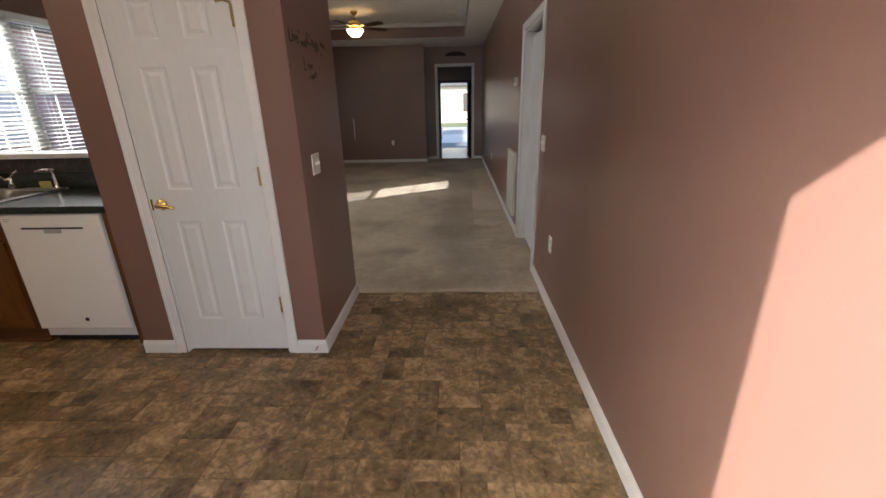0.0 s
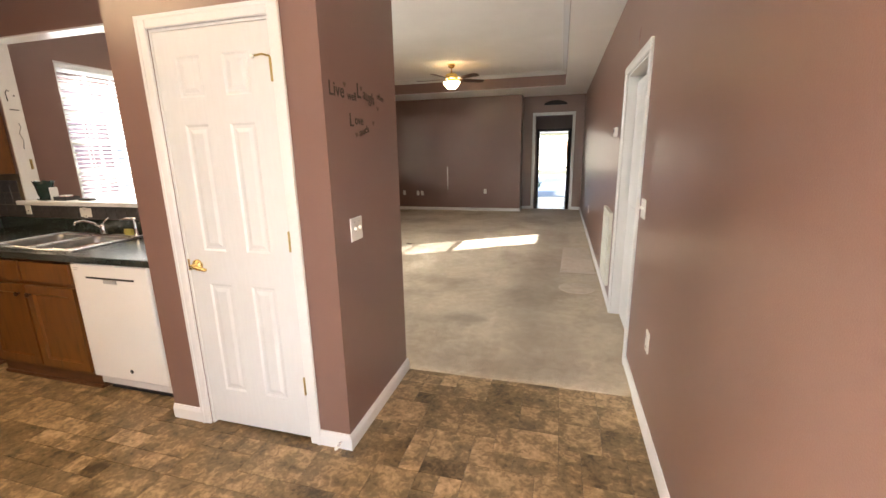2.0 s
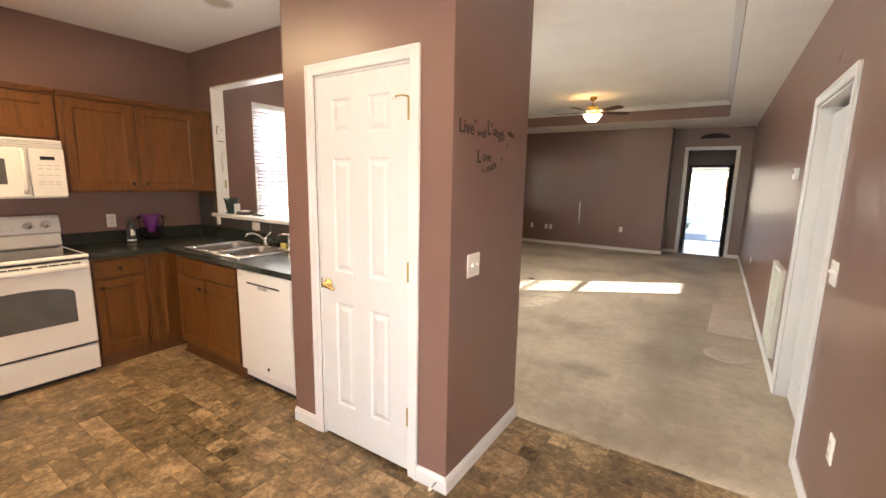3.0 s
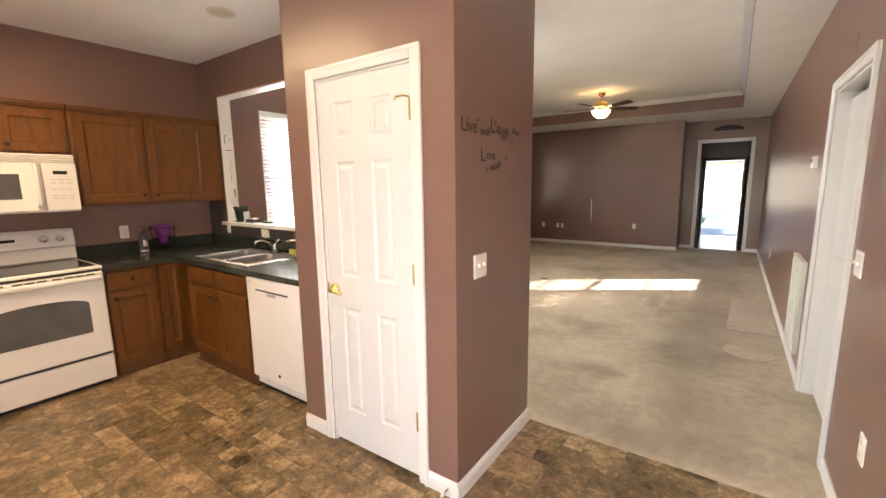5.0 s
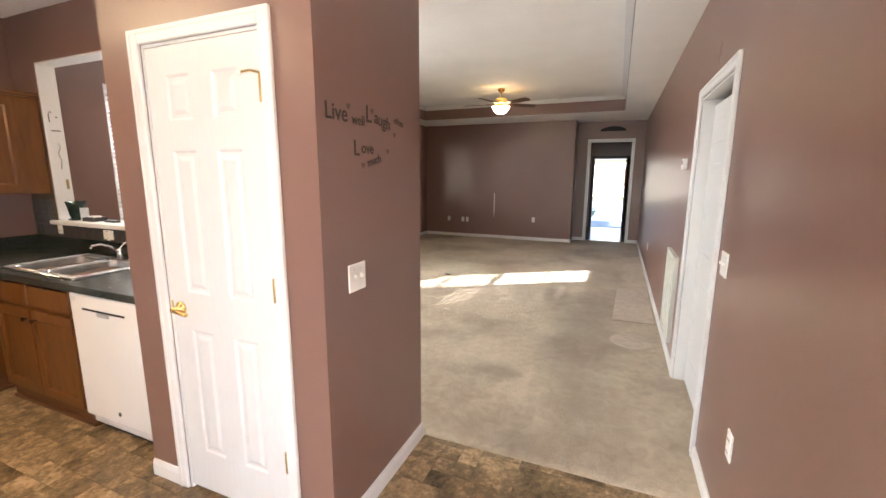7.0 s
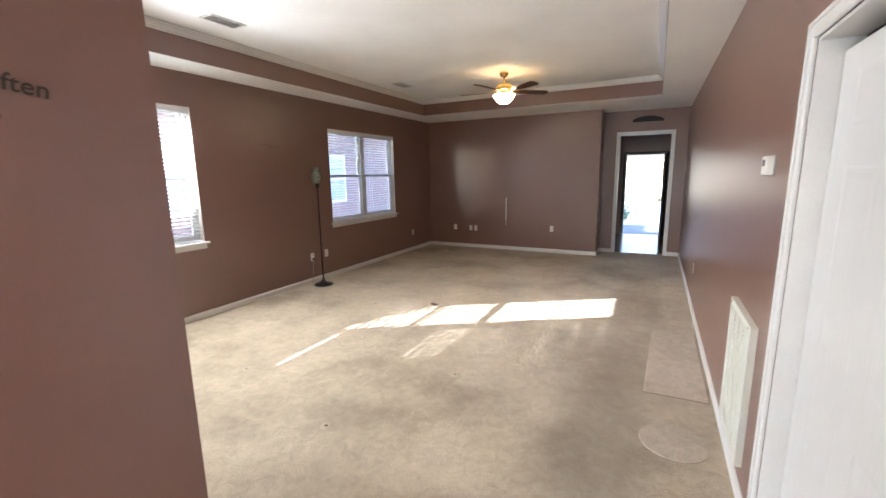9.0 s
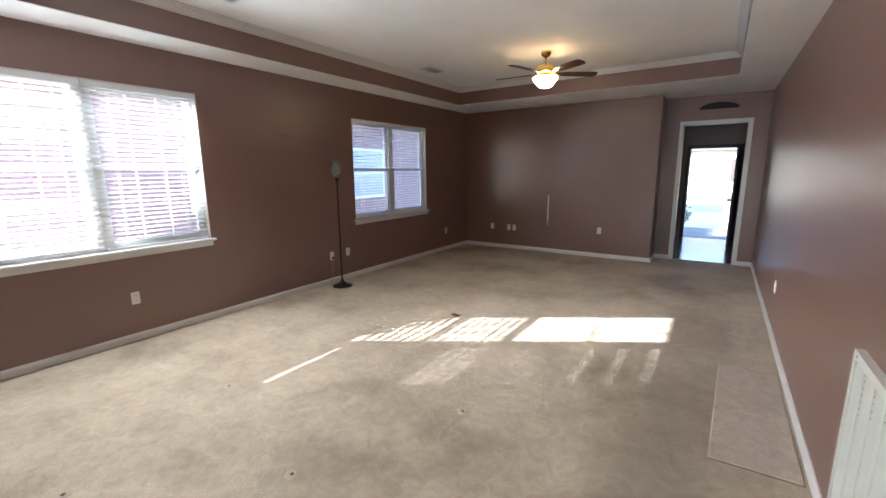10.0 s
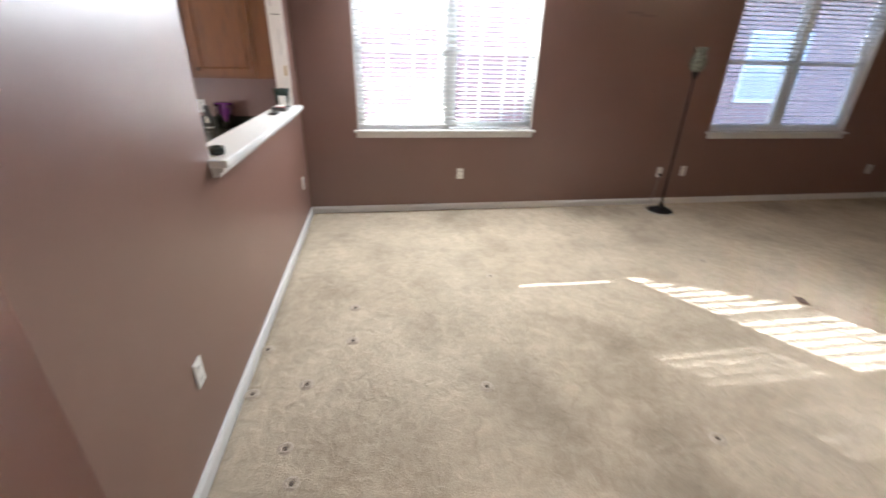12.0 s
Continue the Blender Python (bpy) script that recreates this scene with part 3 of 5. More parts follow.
cw = CL1 - CL0 - 0.03
cpan = [(0.14, cw / 2 - 0.06, 1.70, 1.88), (cw / 2 + 0.06, cw - 0.14, 1.70, 1.88), (0.14, cw / 2 - 0.06, 0.98, 1.58), (cw / 2 + 0.06, cw - 0.14, 0.98, 1.58), (0.14, cw / 2 - 0.06, 0.20, 0.80), (cw / 2 + 0.06, cw - 0.14, 0.20, 0.80)]
closet_door = panel_door("door_closet", "white panelled closet door set back in its frame", cw, 1.955, 0.035, cpan, DOORWHITE, 0.35)
closet_door.matrix_world = pose(XR + 0.072, CL1 - 0.015, 0.022, 0, 0, -90)

entry_door = panel_door("door_front", "dark front door standing open into the foyer", 0.91, 1.97, 0.044, [(0.14, 0.40, 0.25, 0.85), (0.51, 0.77, 0.25, 0.85), (0.14, 0.40, 1.0, 1.75), (0.51, 0.77, 1.0, 1.75)], FRONTDOOR)
entry_door.matrix_world = pose(EX1 - 0.004, YE - 0.02, 0.012, 0, 0, -98)
part("door_knob", lathe([(0.03, 0.0), (0.03, -0.008), (0.012, -0.012), (0.012, -0.03), (0.027, -0.04), (0.03, -0.055), (0.02, -0.066)], 20, "Y", (0.84, 0, 0.93)), BRASS, entry_door, "brass knob")


def blind(parent_name, label, y0, y1, z0, z1, x, tilt, pitch=0.0415, width=0.050, gap=0.0, droop=0.0):
    """A horizontal blind; tilt: degrees by which a slat's outer edge stands higher."""
    b = thing(parent_name, (x, (y0 + y1) / 2, z1), label, "window blind", "horizontal blinds in the living room windows")
    h = (y1 - y0) / 2
    part("head_rail", box(-0.028, 0.028, -h, h, -0.045, 0.0, 0.003), VINYLWIN, b)
    sb = bmesh.new()
    prof = [(-width / 2, -0.0003), (-width / 4, 0.0002), (0, 0.0004), (width / 4, 0.0002), (width / 2, -0.0003)]
    rows = []
    for yy in (-h + 0.003, h - 0.003):
        rows.append([[sb.verts.new((px, yy, pz + s)) for px, pz in prof] for s in (0.0012, -0.0012)])
    for i in range(len(prof) - 1):
        sb.faces.new((rows[0][0][i], rows[0][0][i + 1], rows[1][0][i + 1], rows[1][0][i]))
        sb.faces.new((rows[0][1][i], rows[1][1][i], rows[1][1][i + 1], rows[0][1][i + 1]))
    for e in (0, len(prof) - 1):
        sb.faces.new((rows[0][0][e], rows[1][0][e], rows[1][1][e], rows[0][1][e]))
    bmesh.ops.recalc_face_normals(sb, faces=sb.faces[:])
    me = bpy.data.meshes.new("slat")
    sb.to_mesh(me)
    sb.free()
    me.materials.append(SLAT)
    n = int((z1 - z0 - 0.08 - gap) / pitch)
    for k in range(n):
        s = new("slat", me)
        s.parent = b
        a = tilt + random.uniform(-2.0, 2.0) + droop * (1.0 if k / n > 0.5 else 0.2) 
        slip = 0.0
        if tilt < -25:
            slip = random.uniform(-0.35, 0.35)
            if random.random() < (0.85 if k / n < 0.66 else 0.3) or k == 26:
                a += random.uniform(14, 22.5)
        s.matrix_local = pose(random.uniform(-0.001, 0.001), 0, -0.062 - k * pitch, slip, a, 0)
    part("bottom_rail", box(-0.024, 0.024, -h + 0.003, h - 0.003, z0 - z1 + 0.004 + gap, z0 - z1 + 0.022 + gap, 0.003), VINYLWIN, b)
    for fy in (-h * 0.6, h * 0.6):
        part("ladder_cord", boxes((0.0245, 0.0262, fy - 0.002, fy + 0.002, z0 - z1 + 0.01 + gap, -0.045), (-0.0262, -0.0245, fy - 0.002, fy + 0.002, z0 - z1 + 0.01 + gap, -0.045)), SLAT, b)
    return b


def window(name, label, w, tilts, grilles=True):
    """A twin double-hung window with grilles, glass, stool, apron and blinds."""
    y0, y1, z0, z1 = w
    win = thing(name, (XL, (y0 + y1) / 2, z0), label, "window", kind="structure")
    cy, hh, wd = (y0 + y1) / 2, z1 - z0, (y1 - y0) / 2
    fx0, fx1 = -0.125, -0.065
    part("window_frame", boxes((fx0, fx1, -wd, -wd + 0.035, 0, hh), (fx0, fx1, wd - 0.035, wd, 0, hh), (fx0, fx1, -wd + 0.035, wd - 0.035, hh - 0.035, hh), (fx0, fx1, -wd + 0.035, wd - 0.035, 0, 0.035), (fx0, fx1 + 0.01, -0.05, 0.05, 0.035, hh - 0.035)), VINYLWIN, win)
    for a, b in ((-wd + 0.036, -0.051), (0.051, wd - 0.036)):
        for lo, hi, dx in ((0.036, hh / 2 + 0.018, 0.0), (hh / 2 - 0.018, hh - 0.036, -0.026)):
            x0, x1 = -0.096 + dx, -0.072 + dx
            sash = part("sash", boxes((x0, x1, a, a + 0.038, lo, hi), (x0, x1, b - 0.038, b, lo, hi), (x0, x1, a + 0.038, b - 0.038, lo, lo + 0.038), (x0, x1, a + 0.038, b - 0.038, hi - 0.038, hi)), VINYLWIN, win)
            pane = part("pane", box(x0 + 0.009, x1 - 0.011, a + 0.038, b - 0.038, lo + 0.038, hi - 0.038), GLASS, sash, "clear glass pane")
            pane.visible_shadow = False
            th = (b - a - 0.076) / 3
            mid = (lo + hi) / 2
            if not grilles:
                continue
            for k in (1, 2):
                part("grille_bar", box(x0 + 0.0145, x0 + 0.0205, a + 0.038 + th * k - 0.008, a + 0.038 + th * k + 0.008, lo + 0.038, hi - 0.038), VINYLWIN, sash)
            part("grille_bar", box(x0 + 0.014, x0 + 0.020, a + 0.038, b - 0.038, mid - 0.008, mid + 0.008), VINYLWIN, sash)
    part("window_liner", boxes((-0.064, -0.001, -wd + 0.001, -wd + 0.012, 0, hh), (-0.064, -0.001, wd - 0.012, wd - 0.001, 0, hh), (-0.064, -0.001, -wd + 0.012, wd - 0.012, hh - 0.012, hh - 0.001)), WHITE, win)
    part("window_sill", box(-0.064, 0.045, -wd - 0.035, wd + 0.035, -0.022, 0.002, 0.004), WHITE, win, "white painted window stool")
    part("window_apron", box(0.0, 0.016, -wd - 0.01, wd + 0.01, -0.075, -0.022, 0.003), WHITE, win)
    for (a, b), (t, g, dr) in zip(((y0 + 0.014, cy - 0.004), (cy + 0.004, y1 - 0.014)), tilts):
        blind("window_blind", "white horizontal blind, slats " + ("nearly closed" if t < -25 else "open"), a, b, z0 + 0.004, z1 - 0.013, XL - 0.032, t, gap=g, droop=dr)
    return win


window("window_west_1", "white twin double-hung window glowing behind white blinds", W1, ((-32, 0.03, 0), (27.7, 0.0, -22)))
window("window_west_2", "white twin double-hung window with open blinds and a bluish view", W2, ((-6, 0.0, 0), (-4, 0.0, 0)), False)

# patio door behind the start of the walk
pd = thing("door_patio", (-0.24, -0.05, 0), "white framed glass patio door", "door", kind="structure")
part("door_frame", boxes((-0.79, -0.75, -0.035, 0.03, 0, 2.148), (0.75, 0.79, -0.035, 0.03, 0, 2.148), (-0.75, 0.75, -0.035, 0.03, 2.12, 2.148), (-0.75, 0.75, -0.035, 0.03, 0, 0.03)), VINYLWIN, pd)
pane = part("pane", box(-0.75, 0.75, -0.004, 0.004, 0.03, 2.12), GLASS, pd)
pane.visible_shadow = False

# pass-through liner and ledge
setting("trim_pass_through_liner", boxes((-3.95, -3.938, 2.985, PY1 + 0.005, 1.146, 2.345), (-3.938, PX0, 2.985, PY1 + 0.005, 2.333, 2.345)), WHITE, "white painted liner of the pass-through", "trim")
bm = box(-4.02, PX0 + 0.03, 2.955, PY1 + 0.075, 1.111, 1.145, 0.006, 2)
solid(bm, -3.99, PX0 + 0.015, PY1 + 0.001, PY1 + 0.05, 1.088, 1.110)
solid(bm, -3.98, PX0 + 0.01, PY1 + 0.001, PY1 + 0.03, 1.066, 1.087)
setting("trim_pass_through_ledge", bm, WHITE, "white ledge with moulding under the pass-through", "trim")

setting("floor_closet", box(XR, XR + 0.7, CL0 - 0.2, CL1 + 0.2, -0.2, 0.011), CARPET, "beige carpet under the closet door", "floor")

# ---- outside ----
setting("ground", box(-160, 160, -160, 200, -0.9, -0.25), GRASS, "dry lawn round the house", "ground")
setting("pavement_porch", box(-1.6, 1.4, YE + 0.16, YE + 2.4, -0.24, -0.03), PORCH, "grey concrete porch slab, its shade darkened into the colour", "pavement")
setting("pavement_walk", box(-0.7, 0.8, YE + 2.4, YE + 9, -0.249, -0.19), CONCRETE, "pale concrete front path", "pavement")
# pale ground slab added between the houses to reflect sun onto the ceiling
setting("pavement_side_bounce", box(-8.6, XL - 0.6, -8, 16, -0.249, -0.20), CONCRETE, "pale slab added to bounce sunlight up through the west windows", "pavement")
setting("pavement_patio", box(-3.5, 2.5, -4, -0.1, -0.249, -0.08), CONCRETE, "pale concrete patio", "pavement")
setting("road", box(-60, 60, YE + 9, YE + 16, -0.249, -0.21), ASPHALT, "sun-bleached pale street", "road")


def gable_house(name, label, x0, x1, y0, y1, h, wall, ridge_x, rise, windows, axis="x+"):
    hs = thing(name, (x0, y0, -0.25), label, "house")
    w, d = x1 - x0, y1 - y0
    part("wall", box(0, w, 0, d, 0, h), wall, hs)
    bm = bmesh.new()
    o = 0.4
    if ridge_x:
        pts = [(-o, -o, h), (w + o, -o, h), (w + o, d / 2, h + rise), (-o, d / 2, h + rise), (-o, d + o, h), (w + o, d + o, h)]
        quads = [(0, 1, 2, 3), (3, 2, 5, 4), (0, 3, 4), (1, 5, 2), (0, 4, 5, 1)]
    else:
        pts = [(-o, -o, h), (-o, d + o, h), (w / 2, d + o, h + rise), (w / 2, -o, h + rise), (w + o, -o, h), (w + o, d + o, h)]
        quads = [(0, 3, 2, 1), (3, 4, 5, 2), (0, 4, 3), (1, 2, 5), (0, 1, 5, 4)]
    vs = [bm.verts.new(p) for p in pts]
    for q in quads:
        bm.faces.new([vs[i] for i in q])
    bmesh.ops.recalc_face_normals(bm, faces=bm.faces[:])
    part("roof", bm, SHINGLE, hs)
    for a, b, z0, z1 in windows:
        if axis == "x+":
            wn_ = part("window", box(w, w + 0.05, a, b, z0, z1), VINYLWIN, hs, "white framed window")
            part("pane", boxes((w + 0.05, w + 0.06, a + 0.08, b - 0.08, z0 + 0.08, (z0 + z1) / 2 - 0.03), (w + 0.05, w + 0.06, a + 0.08, b - 0.08, (z0 + z1) / 2 + 0.03, z1 - 0.08)), PALEPANE, wn_)
        else:
            wn_ = part("window", box(a, b, -0.05, 0, z0, z1), TOEWOOD, hs, "brown framed window")
            part("pane", boxes((a + 0.1, b - 0.1, -0.06, -0.05, z0 + 0.1, (z0 + z1) / 2 - 0.04), (a + 0.1, b - 0.1, -0.06, -0.05, (z0 + z1) / 2 + 0.04, z1 - 0.1)), OVENGLASS, wn_)
    return hs


gable_house("neighbour_house", "pink brick neighbour house with a grey shingle roof, side in shade", -20, -9.0, 2.18, 18, 3.3, BRICK, False, 4.6, ((5.3, 6.8, 1.0, 2.5), (9.8, 11.3, 1.0, 2.5)))
gable_house("opposite_house", "cream house across the street with a brown window", -7.0, 9.0, YE + 24, YE + 33, 3.0, SIDING, True, 3.0, ((7.6, 9.0, 0.9, 2.4), (2.0, 3.5, 0.9, 2.4)), "y-")
gable_house("garage_house", "cream house with grey roof down the street", -26, -11, YE + 24, YE + 33, 3.0, SIDING, False, 3.2, ((3, 5, 0.9, 2.3),), "y-")

shrub = thing("shrub", (-0.95, YE + 2.9, -0.25), "dark green leafy shrub beside the porch", "shrub")
part("stem", tube([(0, 0, 0), (0.03, 0.02, 0.3), (0, 0.0, 0.55)], 0.03), TOEWOOD, shrub)
bm = bmesh.new()
rng = random.Random(5)
for k in range(900):
    a, u = rng.uniform(0, 2 * math.pi), rng.uniform(-1, 1)
    r = 0.42 * rng.uniform(0.55, 1.0) * (1 + 0.25 * math.sin(3 * a))
    c = Vector((r * math.sqrt(1 - u * u) * math.cos(a), r * math.sqrt(1 - u * u) * math.sin(a), 0.52 + 0.9 * r * u))
    q = Euler((rng.uniform(0, 6), rng.uniform(0, 6), rng.uniform(0, 6))).to_matrix()
    s = rng.uniform(0.03, 0.055)
    bm.faces.new([bm.verts.new(c + q @ Vector(p)) for p in ((-s, 0, 0), (0, -s * 0.45, 0.004), (s, 0, 0), (0, s * 0.45, 0.004))])
part("leaves", bm, LEAF, shrub)


# ---- kitchen ----
def framed_door(parent, x0, x1, z0, z1, y, knob=None, rail=0.055, name="door", t=0.019):
    """A cabinet front: frame with a sunk panel and a bead; front towards -y."""
    big = x1 - x0 > 0.13 and z1 - z0 > 0.2
    bm = bmesh.new()
    if big:
        bm = cells([x0, x0 + rail, x1 - rail, x1], [y - t, y - 0.008, y], [z0, z0 + rail, z1 - rail, z1], lambda px, py, pz: py > y - 0.008 or not (x0 + rail < px < x1 - rail and z0 + rail < pz < z1 - rail))
        i, o = rail, rail + 0.012
        fr = [[bm.verts.new(c) for c in ((x0 + k, yy, z0 + k), (x1 - k, yy, z0 + k), (x1 - k, yy, z1 - k), (x0 + k, yy, z1 - k))] for k, yy in ((i, y - t + 0.001), (o, y - 0.0085))]
        for k in range(4):
            f = bm.faces.new((fr[0][k], fr[0][(k + 1) % 4], fr[1][(k + 1) % 4], fr[1][k]))
    else:
        solid(bm, x0, x1, y - t, y, z0, z1, 0.005, 2)
    d = part(name, bm, OAK, parent)
    if knob:
        part("knob", lathe([(0.006, 0), (0.006, -0.012), (0.015, -0.018), (0.016, -0.024), (0.009, -0.030)], 14, "Y", (knob[0], y - t, knob[1])), KNOBMAT, d, "dark bronze round knob")
    return d


def base_cabinet(loc, rz, w, fronts, label="orange-brown oak base cabinet under the dark counter", depth=0.60):
    c = thing("base_cabinet", loc, label, "kitchen cabinet", "oak kitchen cabinets", rz)
    part("body", box(0.001, w - 0.001, -depth, -0.003, 0.10, 0.87), OAK, c)
    part("toe_kick", box(0.001, w - 0.001, -depth + 0.022, -0.01, 0.0, 0.099), TOEWOOD, c, "dark wooden toe board")
    part("shoe_moulding", box(0.001, w - 0.001, -depth + 0.006, -depth + 0.0215, 0.0, 0.022, 0.004, 2), TOEWOOD, c)
    for kind, x0, x1, kn in fronts:
        if kind == "drawer":
            framed_door(c, x0, x1, 0.715, 0.85, -depth - 0.001, ((x0 + x1) / 2, 0.782) if kn else None, name="drawer_front")
        elif kind == "full":
            framed_door(c, x0, x1, 0.125, 0.85, -depth - 0.001, kn, rail=0.045)
        else:
            framed_door(c, x0, x1, 0.125, 0.69, -depth - 0.001, kn)
    return c


def wall_cabinet(loc, rz, w, h, doors, depth=0.32):
    c = thing("wall_cabinet", loc, "orange-brown oak wall cabinet with framed doors", "kitchen cabinet", "oak kitchen cabinets", rz)
    part("body", box(0.001, w - 0.001, -depth, -0.003, 0, h), OAK, c)
    part("crown_strip", boxes((0.001, w - 0.001, -depth - 0.022, -0.003, h, h + 0.018), (0.001, w - 0.001, -depth - 0.035, -0.003, h + 0.018, h + 0.034)), OAK, c)
    for x0, x1, kn in doors:
        framed_door(c, x0, x1, 0.02, h - 0.02, -depth - 0.001, kn)
    return c


SY0, SY1 = 1.08, 1.842
base_cabinet((XL, SY1 + 0.004, 0), 90, 0.37, [("drawer", 0.02, 0.35, True), ("door", 0.02, 0.35, (0.06, 0.64))])
corner = base_cabinet((XL, SY1 + 0.376, 0), 90, 0.768, [("full", 0.01, 0.17, None)], "orange-brown oak corner cabinet with folding doors")
framed_door(corner, 0.62, 0.76, 0.125, 0.85, 0, None, 0.04).matrix_local = pose(-0.434, -0.62, 0, 0, 0, 0) @ pose(0.62 + 0.14, 0, 0) @ pose(0, 0, 0, 0, 0, -90) @ pose(-0.62, 0.0, 0)
base_cabinet((-3.535, 2.99, 0), 0, 0.93, [("drawer", 0.03, 0.455, False), ("drawer", 0.475, 0.90, False), ("door", 0.03, 0.455, (0.415, 0.63)), ("door", 0.475, 0.90, (0.515, 0.63))], "orange-brown oak sink cabinet with two doors")
base_cabinet((XL, 0.28, 0), 90, 0.795, [("drawer", 0.02, 0.39, True), ("drawer", 0.405, 0.775, True), ("door", 0.02, 0.39, (0.35, 0.64)), ("door", 0.405, 0.775, (0.445, 0.64))])
wall_cabinet((XL, SY1 + 0.004, 1.36), 90, 1.135, 0.725, [(0.03, 0.475, (0.44, 0.07)), (0.505, 0.985, (0.54, 0.07))])
wall_cabinet((XL, SY0, 1.748), 90, 0.76, 0.337, [(0.02, 0.372, (0.34, 0.06)), (0.388, 0.74, (0.42, 0.06))])
wall_cabinet((XL, 0.28, 1.36), 90, 0.795, 0.725, [(0.02, 0.39, (0.36, 0.07)), (0.405, 0.775, (0.44, 0.07))])

SX0, SX1, SK0, SK1 = -3.44, -2.68, 2.44, 2.90


def top_filled(x, y, z):
    if hole(x, SX0, SX1) and hole(y, SK0, SK1):
        return False
    return y > 2.35 or x < XL + 0.64


ct = thing("countertop", (XL, 2.0, 0.871), "dark green-black laminate countertop with low backsplash", "countertop")
bm = cells([v - XL for v in (XL, XL + 0.64, SX0, SX1, PX0)], [v - 2.0 for v in (SY1 + 0.003, 2.35, SK0, SK1, 2.99)], [0.0, 0.04], lambda x, y, z: top_filled(x + XL, y + 2.0, z))
bmesh.ops.bevel(bm, geom=[e for e in bm.edges if all(v.co.z > 0.03 for v in e.verts) and len(e.link_faces) == 2 and e.calc_face_angle(0) > 1], offset=0.012, segments=3, affect="EDGES")
part("slab", bm, COUNTER, ct)
part("backsplash_lip", boxes((0.001, 0.02, SY1 + 0.003 - 2.0, 0.989, 0.041, 0.14), (0.02, PX0 - XL, 0.969, 0.989, 0.041, 0.14)), COUNTER, ct)
ct2 = thing("countertop", (XL, 0.28, 0.871), "dark green-black laminate countertop beside the range", "countertop")
part("slab", box(0.001, 0.64, 0, 0.795, 0, 0.04, 0.006, 2), COUNTER, ct2)
part("backsplash_lip", box(0.001, 0.02, 0, 0.795, 0.041, 0.14), COUNTER, ct2)

sink = thing("kitchen_sink", (SX0, SK0, 0.911), "stainless steel double-bowl sink set in the counter", "sink")
wS, dS = SX1 - SX0, SK1 - SK0
mid = wS / 2


def rounded(x0, x1, y0, y1, r, z, n=5):
    """Points round a rectangle with rounded corners."""
    pts = []
    for cx, cy, a0 in ((x1 - r, y0 + r, -90), (x1 - r, y1 - r, 0), (x0 + r, y1 - r, 90), (x0 + r, y0 + r, 180)):
        for q in range(n + 1):
            a = radians(a0 + 90 * q / n)
            pts.append((cx + r * math.cos(a), cy + r * math.sin(a), z))
    return pts


part("rim", boxes((-0.02, wS + 0.02, -0.02, 0.02, 0.0, 0.006), (-0.02, wS + 0.02, dS - 0.05, dS + 0.02, 0.0, 0.006), (-0.02, 0.02, 0.02, dS - 0.05, 0.0, 0.006), (wS - 0.02, wS + 0.02, 0.02, dS - 0.05, 0.0, 0.006), (mid - 0.02, mid + 0.02, 0.02, dS - 0.05, 0.0, 0.006)), STEEL, sink)
bead = rounded(-0.022, wS + 0.022, -0.022, dS + 0.022, 0.03, 0.006)
part("rim_bead", tube(bead + bead[:1], 0.0042, 8), CHROME, sink, "bright rolled steel edge")
for a, b in ((0.012, mid - 0.012), (mid + 0.012, wS - 0.012)):
    bm = bmesh.new()
    rings = []
    for k, z, r in ((0.0, 0.0075, 0.055), (0.006, 0.0045, 0.055), (0.012, -0.02, 0.055), (0.020, -0.13, 0.055), (0.035, -0.158, 0.05), (0.065, -0.168, 0.04)):
        rings.append([bm.verts.new(c) for c in rounded(a + k, b - k, 0.012 + k, dS - 0.042 - k, r, z)])
    for p, q in zip(rings, rings[1:]):
        for i in range(len(p)):
            bm.faces.new((p[i], q[i], q[(i + 1) % len(p)], p[(i + 1) % len(p)])).smooth = True
    bm.faces.new(rings[-1])
    lip = rounded(a, b, 0.012, dS - 0.042, 0.055, 0.008)
    bowl = part("bowl", bm, BOWLSTEEL, sink)
    part("bowl_edge", tube(lip + lip[:1], 0.0032, 6), CHROME, bowl, "bright bowl edge")
    part("drain", lathe([(0.045, -0.1645), (0.045, -0.161), (0.03, -0.162)], 18, "Z", ((a + b) / 2, dS / 2, 0)), CHROME, bowl)

fc = thing("faucet", (-3.02, 2.885, 0.917), "chrome single-lever kitchen faucet on the sink rim", "faucet")
part("base_plate", box(-0.10, 0.10, -0.025, 0.025, 0, 0.012, 0.006, 2), CHROME, fc)
part("body", lathe([(0.026, 0.01), (0.024, 0.05), (0.022, 0.085), (0.012, 0.10)], 18), CHROME, fc)
part("spout", tube([(0, 0, 0.06), (-0.03, -0.05, 0.115), (-0.06, -0.11, 0.145), (-0.085, -0.16, 0.14), (-0.09, -0.175, 0.115)], 0.0095), CHROME, fc)
part("lever", tube([(0, 0, 0.095), (0.02, 0.02, 0.13), (0.05, 0.035, 0.15)], 0.008), CHROME, fc)
fc.scale = (0.8, 0.8, 0.8)
sp = thing("side_spray", (-2.70, 2.885, 0.917), "chrome soap dispenser beside the faucet", "soap dispenser")
part("stem", lathe([(0.022, 0), (0.02, 0.012), (0.012, 0.02), (0.011, 0.12), (0.014, 0.135)], 16), CHROME, sp)
part("nozzle", tube([(0, 0, 0.128), (-0.03, -0.02, 0.132), (-0.075, -0.05, 0.125)], 0.008), CHROME, sp)
spg = thing("sponge", (-2.80, 2.905, 0.918), "yellow green sponge on the sink rim", "sponge")
part("pad", box(-0.035, 0.035, -0.012, 0.012, 0, 0.045, 0.005, 2), mat("yellow_sponge", (0.45, 0.42, 0.12), 0.9, bump=0.002), spg)

